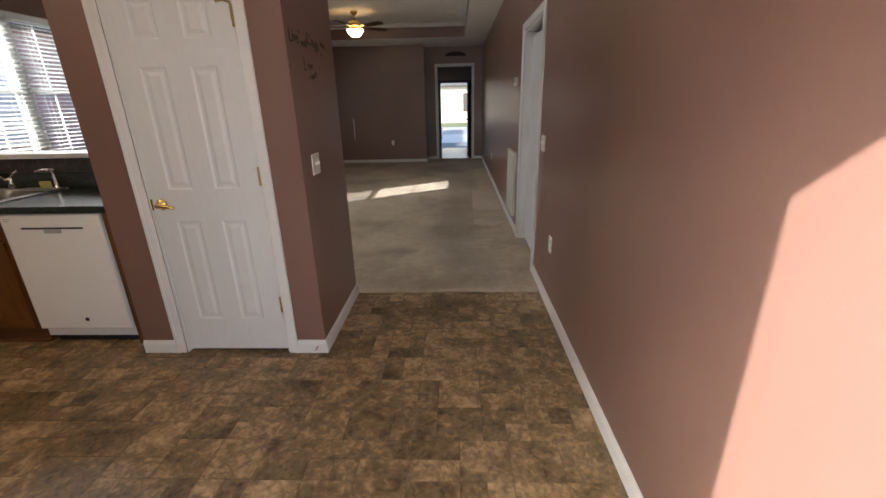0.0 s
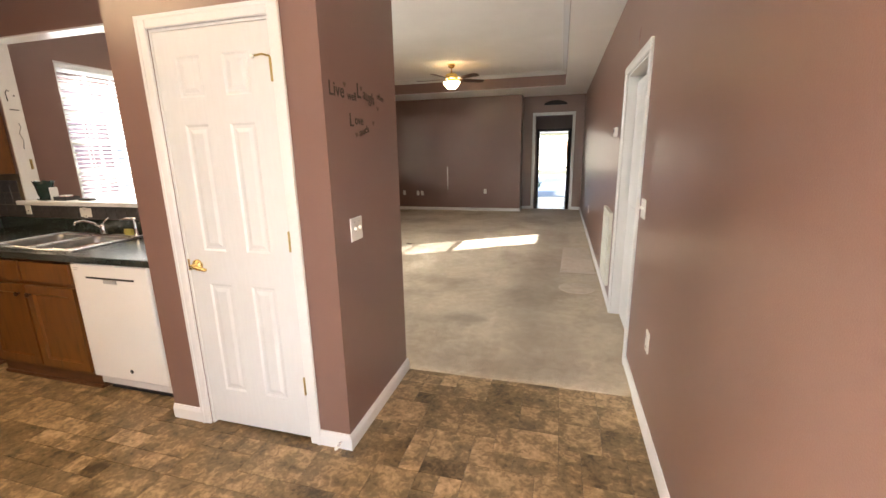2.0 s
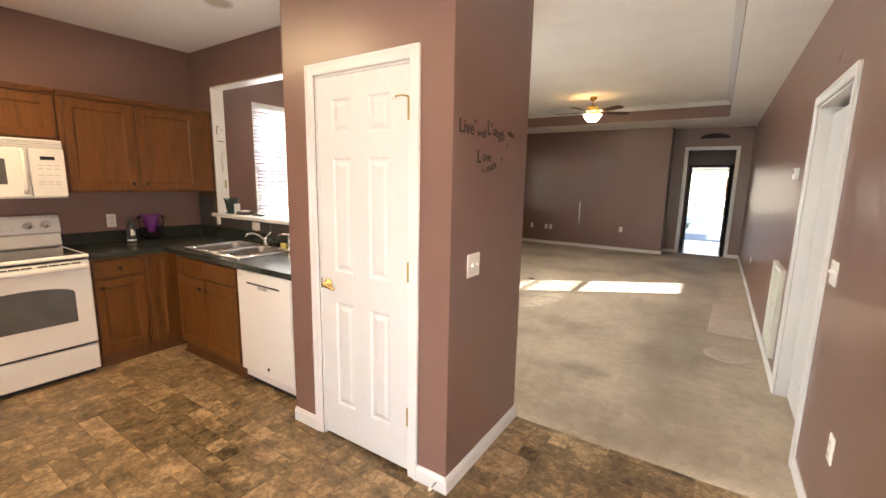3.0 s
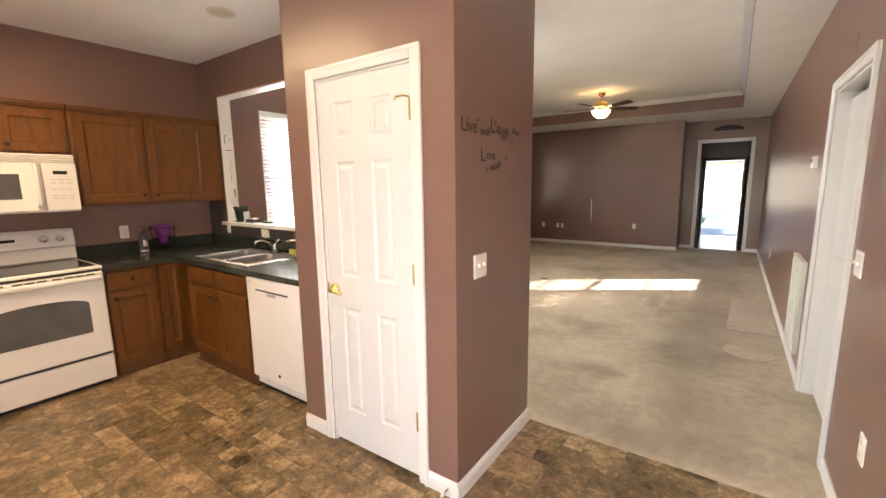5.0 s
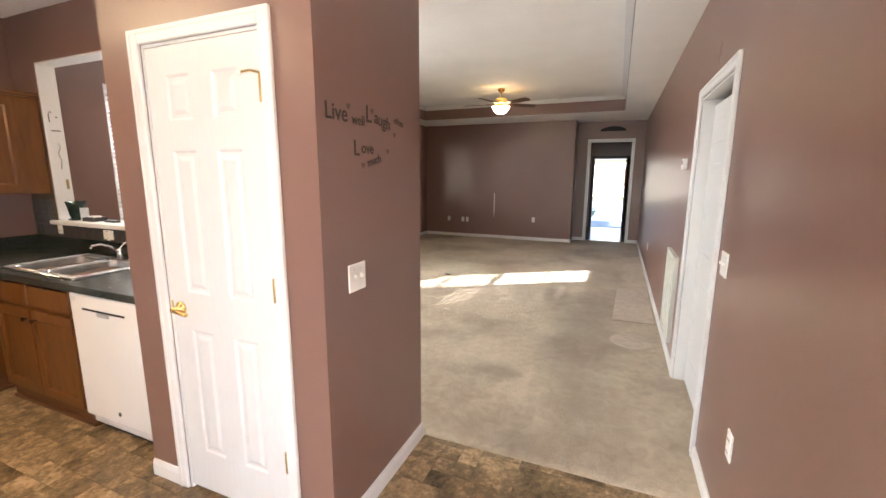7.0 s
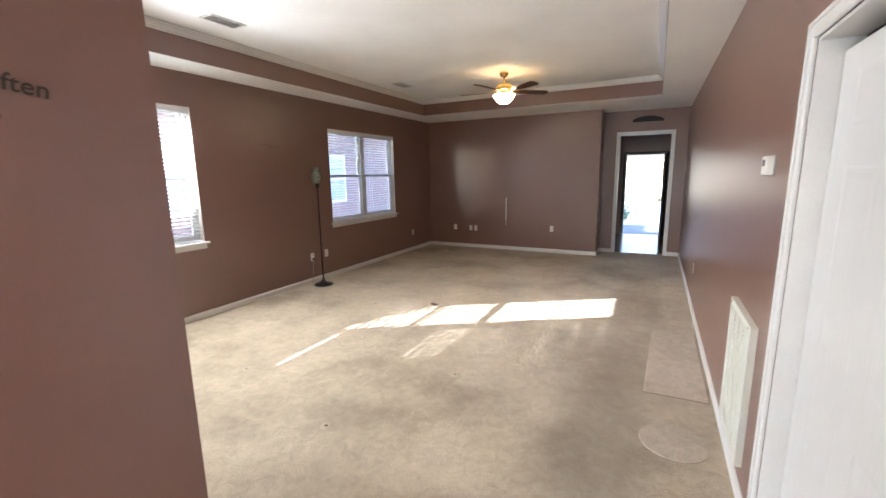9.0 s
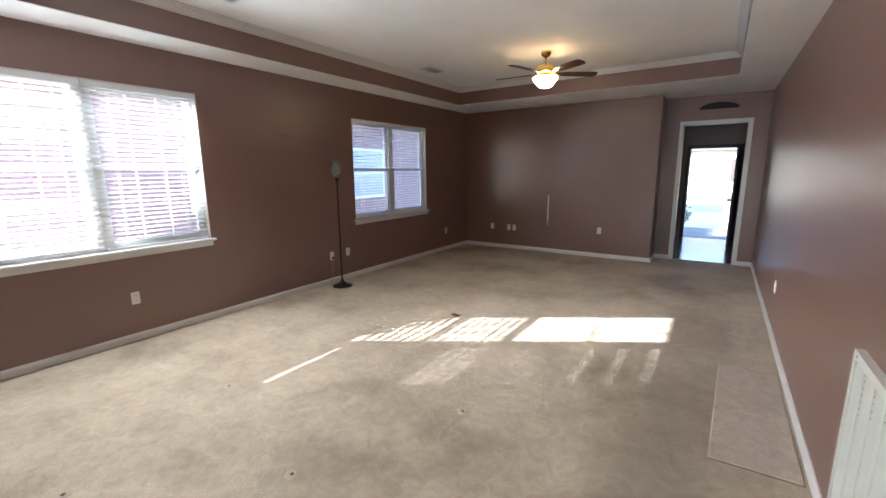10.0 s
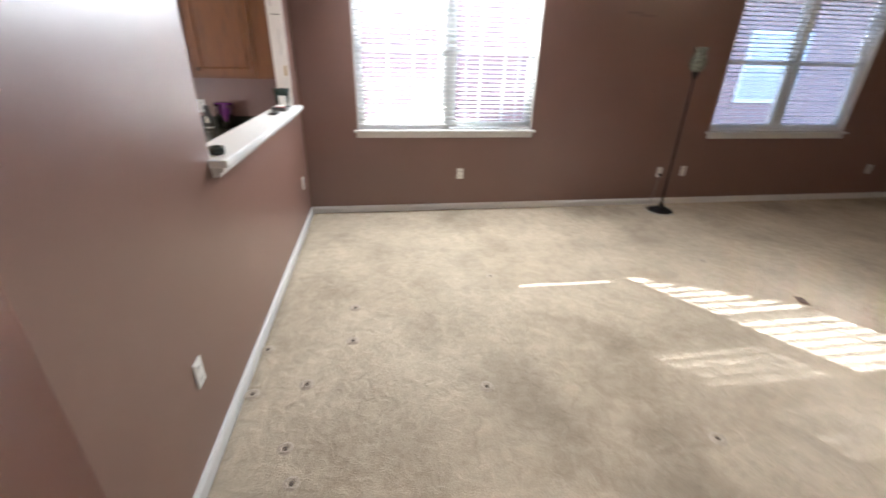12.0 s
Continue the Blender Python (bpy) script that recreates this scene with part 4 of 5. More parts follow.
# slate tiles over the counter
splash = thing("backsplash", (XL, 2.99, 1.012), "dark slate tile backsplash under the pass-through", "backsplash", kind="structure")
part("joint_bed", boxes((0.0, PX0 - XL, -0.004, -0.0005, 0, 0.097), (0.0, 0.335, -0.004, -0.0005, 0.099, 0.347)), GROUT, splash)
sb = box(-0.0485, 0.0485, -0.004, 0, 0, 0.0955, 0.0012)
sme = bpy.data.meshes.new("tile")
sb.to_mesh(sme)
sb.free()
sme.materials.append(SLATE)
spots = [(0.05 + 0.1 * k, 0.001) for k in range(24)] + [(0.05 + 0.1 * k, 0.1 + 0.0985 * r) for r in range(2) for k in range(3)]
for sx, sz in spots:
    o = new("tile", sme)
    o.parent = splash
    o.matrix_local = pose(sx, -0.0045, sz)

# range: local front towards -y
rg = thing("kitchen_range", (XL + 0.012, SY0 + 0.001, 0), "white electric range with black glass cooktop and oven window", "stove", rz=90)
W = 0.76
part("body", box(0.002, W - 0.002, -0.62, 0, 0.03, 0.90), APPLIANCE, rg)
# black block in place of the shade under the range
part("base_shade", box(0.03, W - 0.03, -0.60, -0.02, 0.0, 0.029), DARK, rg)
part("cooktop_frame", box(0, W, -0.655, -0.055, 0.901, 0.925, 0.008, 2), APPLIANCE, rg)
part("cooktop_glass", box(0.03, W - 0.03, -0.615, -0.075, 0.9255, 0.928), BLACKGLASS, rg, "black ceramic glass cooktop")
bm = bmesh.new()
prof = [(-0.055, 0.901), (-0.095, 0.94), (-0.08, 1.03), (-0.105, 1.045), (-0.085, 1.155), (-0.06, 1.175), (-0.03, 1.178), (-0.002, 1.17), (-0.002, 0.901)]
ends = [[bm.verts.new((x, y, z)) for y, z in prof] for x in (0.004, W - 0.004)]
for i in range(len(prof)):
    k = (i + 1) % len(prof)
    bm.faces.new((ends[0][i], ends[0][k], ends[1][k], ends[1][i]))
bm.faces.new(ends[0])
bm.faces.new(ends[1])
bmesh.ops.recalc_face_normals(bm, faces=bm.faces[:])
bp_ = part("control_panel", bm, APPLIANCE, rg, "white control backguard")
for kx in (0.09, 0.19, 0.57, 0.67):
    kb = part("control_knob", lathe([(0.026, 0.0), (0.024, -0.012), (0.016, -0.016), (0.014, -0.030)], 18, "Y", (kx, -0.095, 1.10)), APPLIANCE, bp_, "white and chrome control knob")
    part("knob_cap", lathe([(0.0145, -0.0302), (0.0135, -0.033), (0.005, -0.034)], 16, "Y", (kx, -0.095, 1.10)), CHROME, kb, "chrome knob cap")
    part("dial_ring", lathe([(0.034, 0.0), (0.034, -0.001), (0.0305, -0.001), (0.0305, 0.0)], 24, "Y", (kx, -0.0965, 1.10), cap=False), GREYTRIM, bp_, "grey printed dial ring")
part("clock_display", box(0.33, 0.41, -0.098, -0.088, 1.10, 1.122), BLACKGLASS, bp_, "dark clock display")
part("printed_marks", boxes(*[(0.26 + 0.03 * k, 0.278 + 0.03 * k, -0.0995, -0.092, 1.073, 1.078) for k in range(8)]), GREYTRIM, bp_)
# dark strip filling the gap over the oven door with its shade
part("vent_gap_shade", box(0.01, W - 0.01, -0.635, -0.621, 0.885, 0.90), DARK, rg)
od = part("oven_door", box(0.004, W - 0.004, -0.668, -0.622, 0.255, 0.882, 0.012, 3), APPLIANCE, rg)
bm = bmesh.new()
arc = [(0.11, 0.44), (W - 0.11, 0.44)] + [(W / 2 + (W / 2 - 0.11) * math.cos(a), 0.66 + 0.055 * math.sin(a)) for a in [math.pi * k / 14 for k in range(15)]]
v0 = [bm.verts.new((x, -0.6695, z)) for x, z in arc]
v1 = [bm.verts.new((x, -0.666, z)) for x, z in arc]
bm.faces.new(v0)
for i in range(len(arc)):
    k = (i + 1) % len(arc)
    bm.faces.new((v0[i], v0[k], v1[k], v1[i]))
bmesh.ops.recalc_face_normals(bm, faces=bm.faces[:])
part("oven_window", bm, OVENGLASS, od, "smoky oven window")
part("oven_handle", box(0.02, W - 0.02, -0.705, -0.668, 0.825, 0.862, 0.014, 3), APPLIANCE, od, "white moulded handle")
part("vent_slots", boxes(*[(x, x + 0.052, -0.6705, -0.667, 0.866, 0.875) for x in (0.06, 0.12, 0.18, 0.27, 0.33, 0.39, 0.47, 0.53, 0.59, 0.65)]), DARK, od, "dark oven vent slots")
# dark strip laid on the body, painting the shade between door and drawer
part("drawer_gap_shade", box(0.01, W - 0.01, -0.640, -0.6205, 0.236, 0.254), DARK, rg, "dark strip for the shade over the storage drawer")
part("storage_drawer", box(0.004, W - 0.004, -0.660, -0.622, 0.04, 0.235, 0.012, 3), APPLIANCE, rg)

mw = thing("microwave_oven", (XL + 0.004, SY0 + 0.001, 1.325), "white over-range microwave with grey window", "microwave", rz=90)
part("body", box(0.002, W - 0.002, -0.38, 0, 0.0, 0.421, 0.006, 2), APPLIANCE, mw)
md = part("microwave_door", box(0.004, 0.555, -0.408, -0.381, 0.01, 0.355, 0.008, 2), APPLIANCE, mw)
part("microwave_window", box(0.07, 0.44, -0.4105, -0.407, 0.10, 0.275, 0.001), OVENGLASS, md, "grey mesh window")
part("microwave_handle", tube([(0.525, -0.41, 0.04), (0.525, -0.44, 0.07), (0.525, -0.445, 0.19), (0.525, -0.44, 0.31), (0.525, -0.41, 0.34)], 0.012), APPLIANCE, md)
mp_ = part("keypad_panel", box(0.562, W - 0.004, -0.408, -0.381, 0.01, 0.355, 0.006, 2), APPLIANCE, mw)
part("display", box(0.62, 0.70, -0.4105, -0.407, 0.275, 0.30), BLACKGLASS, mp_, "dark display")
part("printed_marks", boxes(*[(0.60 + 0.045 * i, 0.632 + 0.045 * i, -0.4095, -0.4075, z, z + 0.004) for i in range(3) for z in (0.10, 0.118, 0.165, 0.21, 0.235)]), GREYTRIM, mp_)
for k in range(4):
    part("vent_louvre", box(0.01, W - 0.01, -0.402, -0.379, 0.362 + 0.014 * k, 0.370 + 0.014 * k, 0.002), APPLIANCE, mw)

DWX = -2.595
dw = thing("dishwasher", (DWX, 2.985, 0), "white built-in dishwasher with dark handle slot", "dishwasher")
part("body", box(0.004, 0.60, -0.58, 0, 0.10, 0.868), APPLIANCE, dw)
part("toe_panel", box(0.02, 0.585, -0.55, -0.02, 0.0, 0.099), DARK, dw)
part("lower_panel", box(0.008, 0.597, -0.592, -0.581, 0.055, 0.115, 0.004), APPLIANCE, dw)
dd = part("dishwasher_door", box(0.004, 0.60, -0.625, -0.582, 0.12, 0.866, 0.010, 3), APPLIANCE, dw)
part("handle_slot", box(0.12, 0.49, -0.6272, -0.62, 0.776, 0.787), DARK, dd, "dark handle slot")
part("pull_pocket", box(0.255, 0.355, -0.6315, -0.6245, 0.752, 0.774, 0.003, 2), GREYTRIM, dd)
part("round_emblem", lathe([(0.013, 0.0), (0.013, -0.002)], 16, "Y", (0.33, -0.625, 0.19)), DARK, dd, "dark round emblem")
part("printed_marks", boxes((0.025, 0.07, -0.6257, -0.6245, 0.835, 0.839), (0.025, 0.06, -0.6257, -0.6245, 0.823, 0.827)), GREYTRIM, dd)
fl = thing("cabinet_filler", (-1.993, 2.985, 0), "orange-brown oak filler beside the dishwasher", "cabinet filler")
part("board", box(0.0, 0.11, -0.60, -0.02, 0.0, 0.868), OAK, fl)

bt = thing("bottle", (XL + 0.145, 2.304, 0.912), "black and silver creamer bottle on the counter", "bottle")
part("body", lathe([(0.030, 0), (0.033, 0.01), (0.033, 0.13), (0.027, 0.155), (0.020, 0.175)], 20), BOTTLE, bt)
part("cap", lathe([(0.021, 0.176), (0.021, 0.205), (0.018, 0.21)], 16), GREYPLASTIC, bt)
part("label_band", lathe([(0.0338, 0.012), (0.0338, 0.022), (0.0338, 0.024)], 20, cap=False), LABELWHITE, bt)
part("label_print", boxes((0.026, 0.0345, -0.014, 0.004, 0.06, 0.115), (0.022, 0.0342, 0.008, 0.016, 0.06, 0.10)), LABELWHITE, bt)
pt = thing("water_pitcher", (XL + 0.165, 2.46, 0.912), "clear filter pitcher with purple lid and hopper on the counter", "pitcher", rz=48)


def oval(rings, n=28, long=1.55):
    """A vessel of oval cross-section from (radius, height) rings."""
    bm = lathe(rings, n, cap=False)
    for v in bm.verts:
        v.co.x *= long
    return bm


part("jug", oval([(0.050, 0), (0.056, 0.008), (0.066, 0.20), (0.069, 0.225), (0.066, 0.225), (0.063, 0.20), (0.053, 0.012), (0.0, 0.010)]), CLEARPLASTIC, pt)
part("hopper", oval([(0.0, 0.070), (0.022, 0.071), (0.026, 0.10), (0.030, 0.125), (0.044, 0.140), (0.047, 0.222), (0.044, 0.222)], long=1.35), PURPLE, pt, "purple hopper")
part("lid", oval([(0.062, 0.226), (0.062, 0.232), (0.050, 0.238), (0.0, 0.240)]), PURPLE, pt, "purple lid")
part("spout", boxes((0.095, 0.125, -0.02, 0.02, 0.196, 0.222)), CLEARPLASTIC, pt)
part("jug_handle", tube([(-0.095, 0, 0.205), (-0.15, 0, 0.195), (-0.158, 0, 0.14), (-0.14, 0, 0.075), (-0.085, 0, 0.05)], 0.010), CLEARPLASTIC, pt)

pot = thing("plant_pot", (-3.80, 3.045, 1.146), "dark green glazed scalloped pot with saucer on the ledge", "flower pot")
bm = lathe([(0.042, 0.012), (0.050, 0.04), (0.060, 0.115), (0.070, 0.150), (0.066, 0.150), (0.055, 0.115), (0.0, 0.105)], 24, cap=False)
for v in bm.verts:
    if v.co.z > 0.1:
        a = math.atan2(v.co.y, v.co.x)
        v.co.z += 0.006 * math.sin(8 * a)
part("pot", bm, POTMAT, pot)
part("saucer", lathe([(0.045, 0.0), (0.058, 0.004), (0.062, 0.012), (0.056, 0.010), (0.0, 0.008)], 24), POTMAT, pot)
card = thing("card", (-3.73, 3.06, 1.146), "small white card leaning by the pot", "card")
part("sheet", box(-0.001, 0.001, -0.03, 0.03, 0, 0.10), LABELWHITE, card)
br = thing("ashtray", (-3.60, 3.06, 1.146), "black square dish with small items on the ledge", "dish")
part("dish", boxes((-0.07, 0.07, -0.05, 0.05, 0, 0.008), (-0.07, 0.07, -0.05, -0.044, 0.008, 0.03), (-0.07, 0.07, 0.044, 0.05, 0.008, 0.03), (-0.07, -0.064, -0.044, 0.044, 0.008, 0.03), (0.064, 0.07, -0.044, 0.044, 0.008, 0.03)), GREYPLASTIC, br)
part("packet", box(-0.03, 0.035, -0.03, 0.03, 0.0085, 0.040, 0.004), LABELWHITE, br, "white packet with red band")
part("red_band", box(-0.0305, 0.0355, -0.0305, 0.0305, 0.018, 0.030), mat("red_packet_print", (0.5, 0.06, 0.07), 0.4), br)
ph = thing("remote_control", (-3.38, 3.06, 1.146), "black slim remote control on the ledge", "remote control")
part("case", box(-0.065, 0.065, -0.025, 0.025, 0, 0.016, 0.005, 2), GREYPLASTIC, ph)
cup = thing("candle_holder", (-1.98, 3.10, 1.146), "small dark green glass holder on the ledge", "candle holder")
part("glass", lathe([(0.028, 0), (0.032, 0.005), (0.034, 0.035), (0.028, 0.035), (0.026, 0.01), (0, 0.008)], 18, cap=False), POTMAT, cup)

# small dark shapes stuck on the pass-through's white side
dec = thing("wall_sticker", (-3.937, 3.05, 1.75), "dark thin stick-on shapes on the white liner", "sticker")
part("bar", box(0.0, 0.003, -0.03, 0.03, 0.095, 0.102), WIRE, dec)
part("hook", tube([(0.002, -0.03, 0.16), (0.002, -0.033, 0.22), (0.002, -0.022, 0.245), (0.002, -0.010, 0.235)], 0.003, 6), WIRE, dec)
part("dot", box(0.0, 0.003, 0.012, 0.022, 0.20, 0.21), WIRE, dec)
part("curl", tube([(0.002, 0.0, -0.20), (0.002, 0.012, -0.13), (0.002, -0.006, -0.08), (0.002, 0.014, -0.03), (0.002, 0.006, 0.0)], 0.003, 6), GREYTRIM, dec)
part("leaf", box(0.0, 0.003, 0.018, 0.035, -0.36, -0.28), HINGE, dec)


# ---- plates on walls: local front towards -y ----
def outlet(loc, rz, label="white duplex outlet plate on the mauve wall", w=0.070, h=0.115, gang=1):
    o = thing("wall_outlet", loc, label, "electrical outlet", "white wall plates", rz)
    part("plate", box(-w * gang / 2, w * gang / 2, -0.007, 0.0, -h / 2, h / 2, 0.003, 2), PLASTIC, o)
    for s in (-1, 1):
        r = part("receptacle", box(-0.017, 0.017, -0.0095, -0.007, s * 0.027 - 0.014, s * 0.027 + 0.014, 0.002), PLASTIC, o)
        part("slots", boxes((-0.009, -0.006, -0.0102, -0.0096, s * 0.027 - 0.005, s * 0.027 + 0.006), (0.006, 0.009, -0.0102, -0.0096, s * 0.027 - 0.005, s * 0.027 + 0.006)), DARK, r)
    return o


def switch(loc, rz, gangs=1, label="white light switch plate on the mauve wall"):
    o = thing("light_switch", loc, label, "light switch", "white wall plates", rz)
    w = 0.070 + 0.046 * (gangs - 1)
    part("plate", box(-w / 2, w / 2, -0.007, 0.0, -0.0575, 0.0575, 0.003, 2), PLASTIC, o)
    for g in range(gangs):
        cx = (g - (gangs - 1) / 2) * 0.046
        r = part("toggle", box(cx - 0.005, cx + 0.005, -0.020, -0.007, -0.004, 0.012, 0.002), PLASTIC, o)
        part("screw", lathe([(0.003, 0.0), (0.003, -0.001)], 8, "Y", (cx, -0.007, 0.035)), GREYTRIM, r)
    return o


switch((PX1, 2.497, 1.105), 90, 2, "white double light switch on the pantry side wall")
switch((XR, 3.35, 1.115), -90, 2, "white double light switch beside the closet door")
outlet((XR, 2.914, 0.462), -90)
outlet((XR, 8.107, 0.457), -90)
switch((XR, 10.55, 1.22), -90, 1)
outlet((XR, 5.40, 0.485), -90, "white plate beside the return grille")
outlet((XL, 4.695, 0.419), 90)
o1 = outlet((XL, 7.075, 0.399), 90, "white outlet plate with a black plug behind the floor lamp")
part("plug", box(-0.014, 0.014, -0.035, -0.0103, -0.043, -0.012, 0.004), WIRE, o1, "black plug")
outlet((XL, 7.376, 0.41), 90)
outlet((XL, 10.0, 0.396), 90)
outlet((-3.67, YF, 0.441), 0)
outlet((-3.30, YF, 0.435), 0)
outlet((-3.185, YF, 0.435), 0)
outlet((-1.557, YF, 0.49), 0)
outlet((-1.326, PY1, 0.44), 180)
outlet((-3.95, PY1, 0.44), 180)
outlet((XL, 2.213, 1.10), 90, "white outlet plate over the dark counter")
outlet((-3.30, 2.9815, 1.062), 0, "white outlet plate on the slate backsplash", 0.115, 0.07)
outlet((-3.93, 2.9815, 1.09), 0, "white switch plate at the end of the backsplash", 0.06, 0.11)

# ---- hall and living room fittings ----
th = thing("thermostat", (XR, 4.89, 1.61), "white thermostat with dark display on the wall", "thermostat", rz=-90)
part("case", box(-0.045, 0.045, -0.034, 0, -0.042, 0.042, 0.006, 2), PLASTIC, th)
part("wall_plate", box(-0.05, 0.05, -0.006, 0, -0.046, 0.046, 0.002), GREYTRIM, th, "grey mounting plate")
part("display", box(-0.025, 0.025, -0.0355, -0.0335, -0.002, 0.026), GREYPLASTIC, th, "dark display")

gr = thing("return_grille", (XR, 5.05, 0.170), "almond painted return air grille standing proud of the wall", "air vent", rz=-90)
part("frame", boxes((-0.30, 0.30, -0.022, 0, 0.0, 0.035), (-0.30, 0.30, -0.022, 0, 0.675, 0.71), (-0.30, -0.265, -0.022, 0, 0.035, 0.675), (0.265, 0.30, -0.022, 0, 0.035, 0.675)), VENTMAT, gr)
part("backing", box(-0.265, 0.265, -0.003, -0.0005, 0.035, 0.675), VENTMAT, gr)
fb = bmesh.new()
solid(fb, -0.265, 0.265, -0.0012, 0.0012, -0.009, 0.009)
fme = bpy.data.meshes.new("fin")
fb.to_mesh(fme)
fb.free()
fme.materials.append(VENTMAT)
for k in range(48):
    o = new("fin", fme)
    o.parent = gr
    o.matrix_local = pose(0, -0.014, 0.042 + 0.0132 * k, -38, 0, 0)

for k in range(3):
    gx = -0.1325 + 0.1325 * k
    part("rib", box(gx - 0.005, gx + 0.005, -0.0235, -0.018, 0.036, 0.674, 0.001), VENTMAT, gr)
    part("slots", boxes(*[(gx + 0.008, gx + 0.013, -0.0215, -0.0195, 0.30 + 0.0132 * q, 0.3045 + 0.0132 * q) for q in range(16 + 4 * k, 27, 2)]), GREYTRIM, gr, "small grey slots beside the rib")
gr.scale = (0.92, 1.4, 1.0)
for gx in (-0.25, 0.25):
    part("screw", lathe([(0.006, -0.0221), (0.006, -0.0235), (0.003, -0.0242)], 10, "Y", (gx, 0, 0.692)), HINGE, gr)

rw = thing("cable_raceway", (-2.505, YF, 0.55), "thin white vertical cable cover on the far wall", "cable cover")
part("cover", box(-0.009, 0.009, -0.010, 0, 0.06, 0.54, 0.003), PLASTIC, rw)
part("end_box", box(-0.012, 0.012, -0.008, 0, -0.02, 0.04, 0.003), GREYTRIM, rw)

ar = thing("wall_ornament", (0.03, YD, 2.485), "dark arched ornament hung over the foyer opening", "wall decor")
bm = bmesh.new()
pts = [(-0.26, 0.0)] + [(0.26 * math.cos(a), 0.03 + 0.075 * math.sin(a) ** 1.5) for a in [math.pi - math.pi * k / 16 for k in range(17)]] + [(0.26, 0.0)]
v0 = [bm.verts.new((x, -0.018, z)) for x, z in pts]
v1 = [bm.verts.new((x, 0.0, z)) for x, z in pts]
bm.faces.new(v0)
for i in range(len(pts)):
    k = (i + 1) % len(pts)
    bm.faces.new((v0[i], v0[k], v1[k], v1[i]))
bmesh.ops.recalc_face_normals(bm, faces=bm.faces[:])
part("plaque", bm, IRON, ar)

mk = thing("wall_scuff", (XL, 6.46, 1.99), "torn strip of paint on the west wall", "wall mark", rz=90)
part("strip", boxes((-0.15, 0.02, -0.0015, 0, 0.004, 0.024), (-0.02, 0.16, -0.0015, 0, -0.018, 0.004)), mat("bare_patch", (0.19, 0.12, 0.10), 0.6), mk)
mk2 = thing("wall_patch", (XR, 4.04, 2.21), "faint filler smears over the closet door", "wall mark", rz=-90)
part("smear", boxes((-0.03, 0.0, -0.0015, 0, -0.05, 0.04), (0.0, 0.03, -0.0015, 0, -0.02, 0.06)), mat("filler_smear", (0.27, 0.17, 0.145), 0.55), mk2)

lamp = thing("floor_lamp", (-4.05, 7.02, 0.013), "black iron torchiere floor lamp with mottled glass shade, off", "floor lamp")
part("base", lathe([(0.135, 0.0), (0.135, 0.010), (0.12, 0.020), (0.06, 0.035), (0.035, 0.055), (0.020, 0.09), (0.011, 0.11)], 28), IRON, lamp)
part("pole", lathe([(0.010, 0.10), (0.010, 0.60), (0.014, 0.605), (0.014, 0.625), (0.010, 0.63), (0.010, 1.40), (0.018, 1.42), (0.03, 1.45), (0.034, 1.475)], 16), IRON, lamp)
part("shade", lathe([(0.036, 1.476), (0.062, 1.50), (0.075, 1.545), (0.072, 1.59), (0.052, 1.635), (0.050, 1.66), (0.066, 1.70), (0.062, 1.70), (0.046, 1.66), (0.048, 1.635), (0.067, 1.59)], 24, cap=False), SHADE, lamp, "mottled grey-green glass shade")
part("cord", tube([(0.10, 0.02, 0.008), (0.16, 0.06, 0.006), (0.17, -0.05, 0.006), (0.10, -0.15, 0.006), (0.0, -0.17, 0.006), (-0.12, -0.14, 0.006), (-0.2, -0.02, 0.006), (-0.225, 0.03, 0.10), (-0.222, 0.05, 0.33)], 0.004, 6), GREYTRIM, lamp, "grey power cord")

fan = thing("ceiling_fan", (-1.755, 8.39, ZT), "brass ceiling fan with dark blades and a lit glass bowl", "ceiling fan")
part("canopy", lathe([(0.062, 0.0), (0.064, -0.015), (0.050, -0.05), (0.022, -0.066)], 24), BRASS, fan)
part("downrod", lathe([(0.011, -0.06), (0.011, -0.15)], 12), BRASS, fan)
mo = part("motor", lathe([(0.028, -0.145), (0.075, -0.158), (0.108, -0.178), (0.112, -0.215), (0.116, -0.228), (0.112, -0.245), (0.085, -0.262), (0.06, -0.27)], 28), BRASS, fan, "polished brass motor housing")
fit_ = lathe([(0.05, -0.268), (0.075, -0.278), (0.098, -0.290), (0.102, -0.302), (0.09, -0.306)], 32)
for v in fit_.verts:
    v.co.z += 0.005 * math.sin(8 * math.atan2(v.co.y, v.co.x)) * (v.co.xy.length > 0.09)
part("fitter", fit_, BRASS, fan, "scalloped brass light fitter")
part("glass_bowl", lathe([(0.150, -0.298), (0.152, -0.310), (0.128, -0.352), (0.096, -0.392), (0.066, -0.415), (0.0, -0.420)], 28, cap=False), BOWL, fan, "glowing frosted glass bowl")
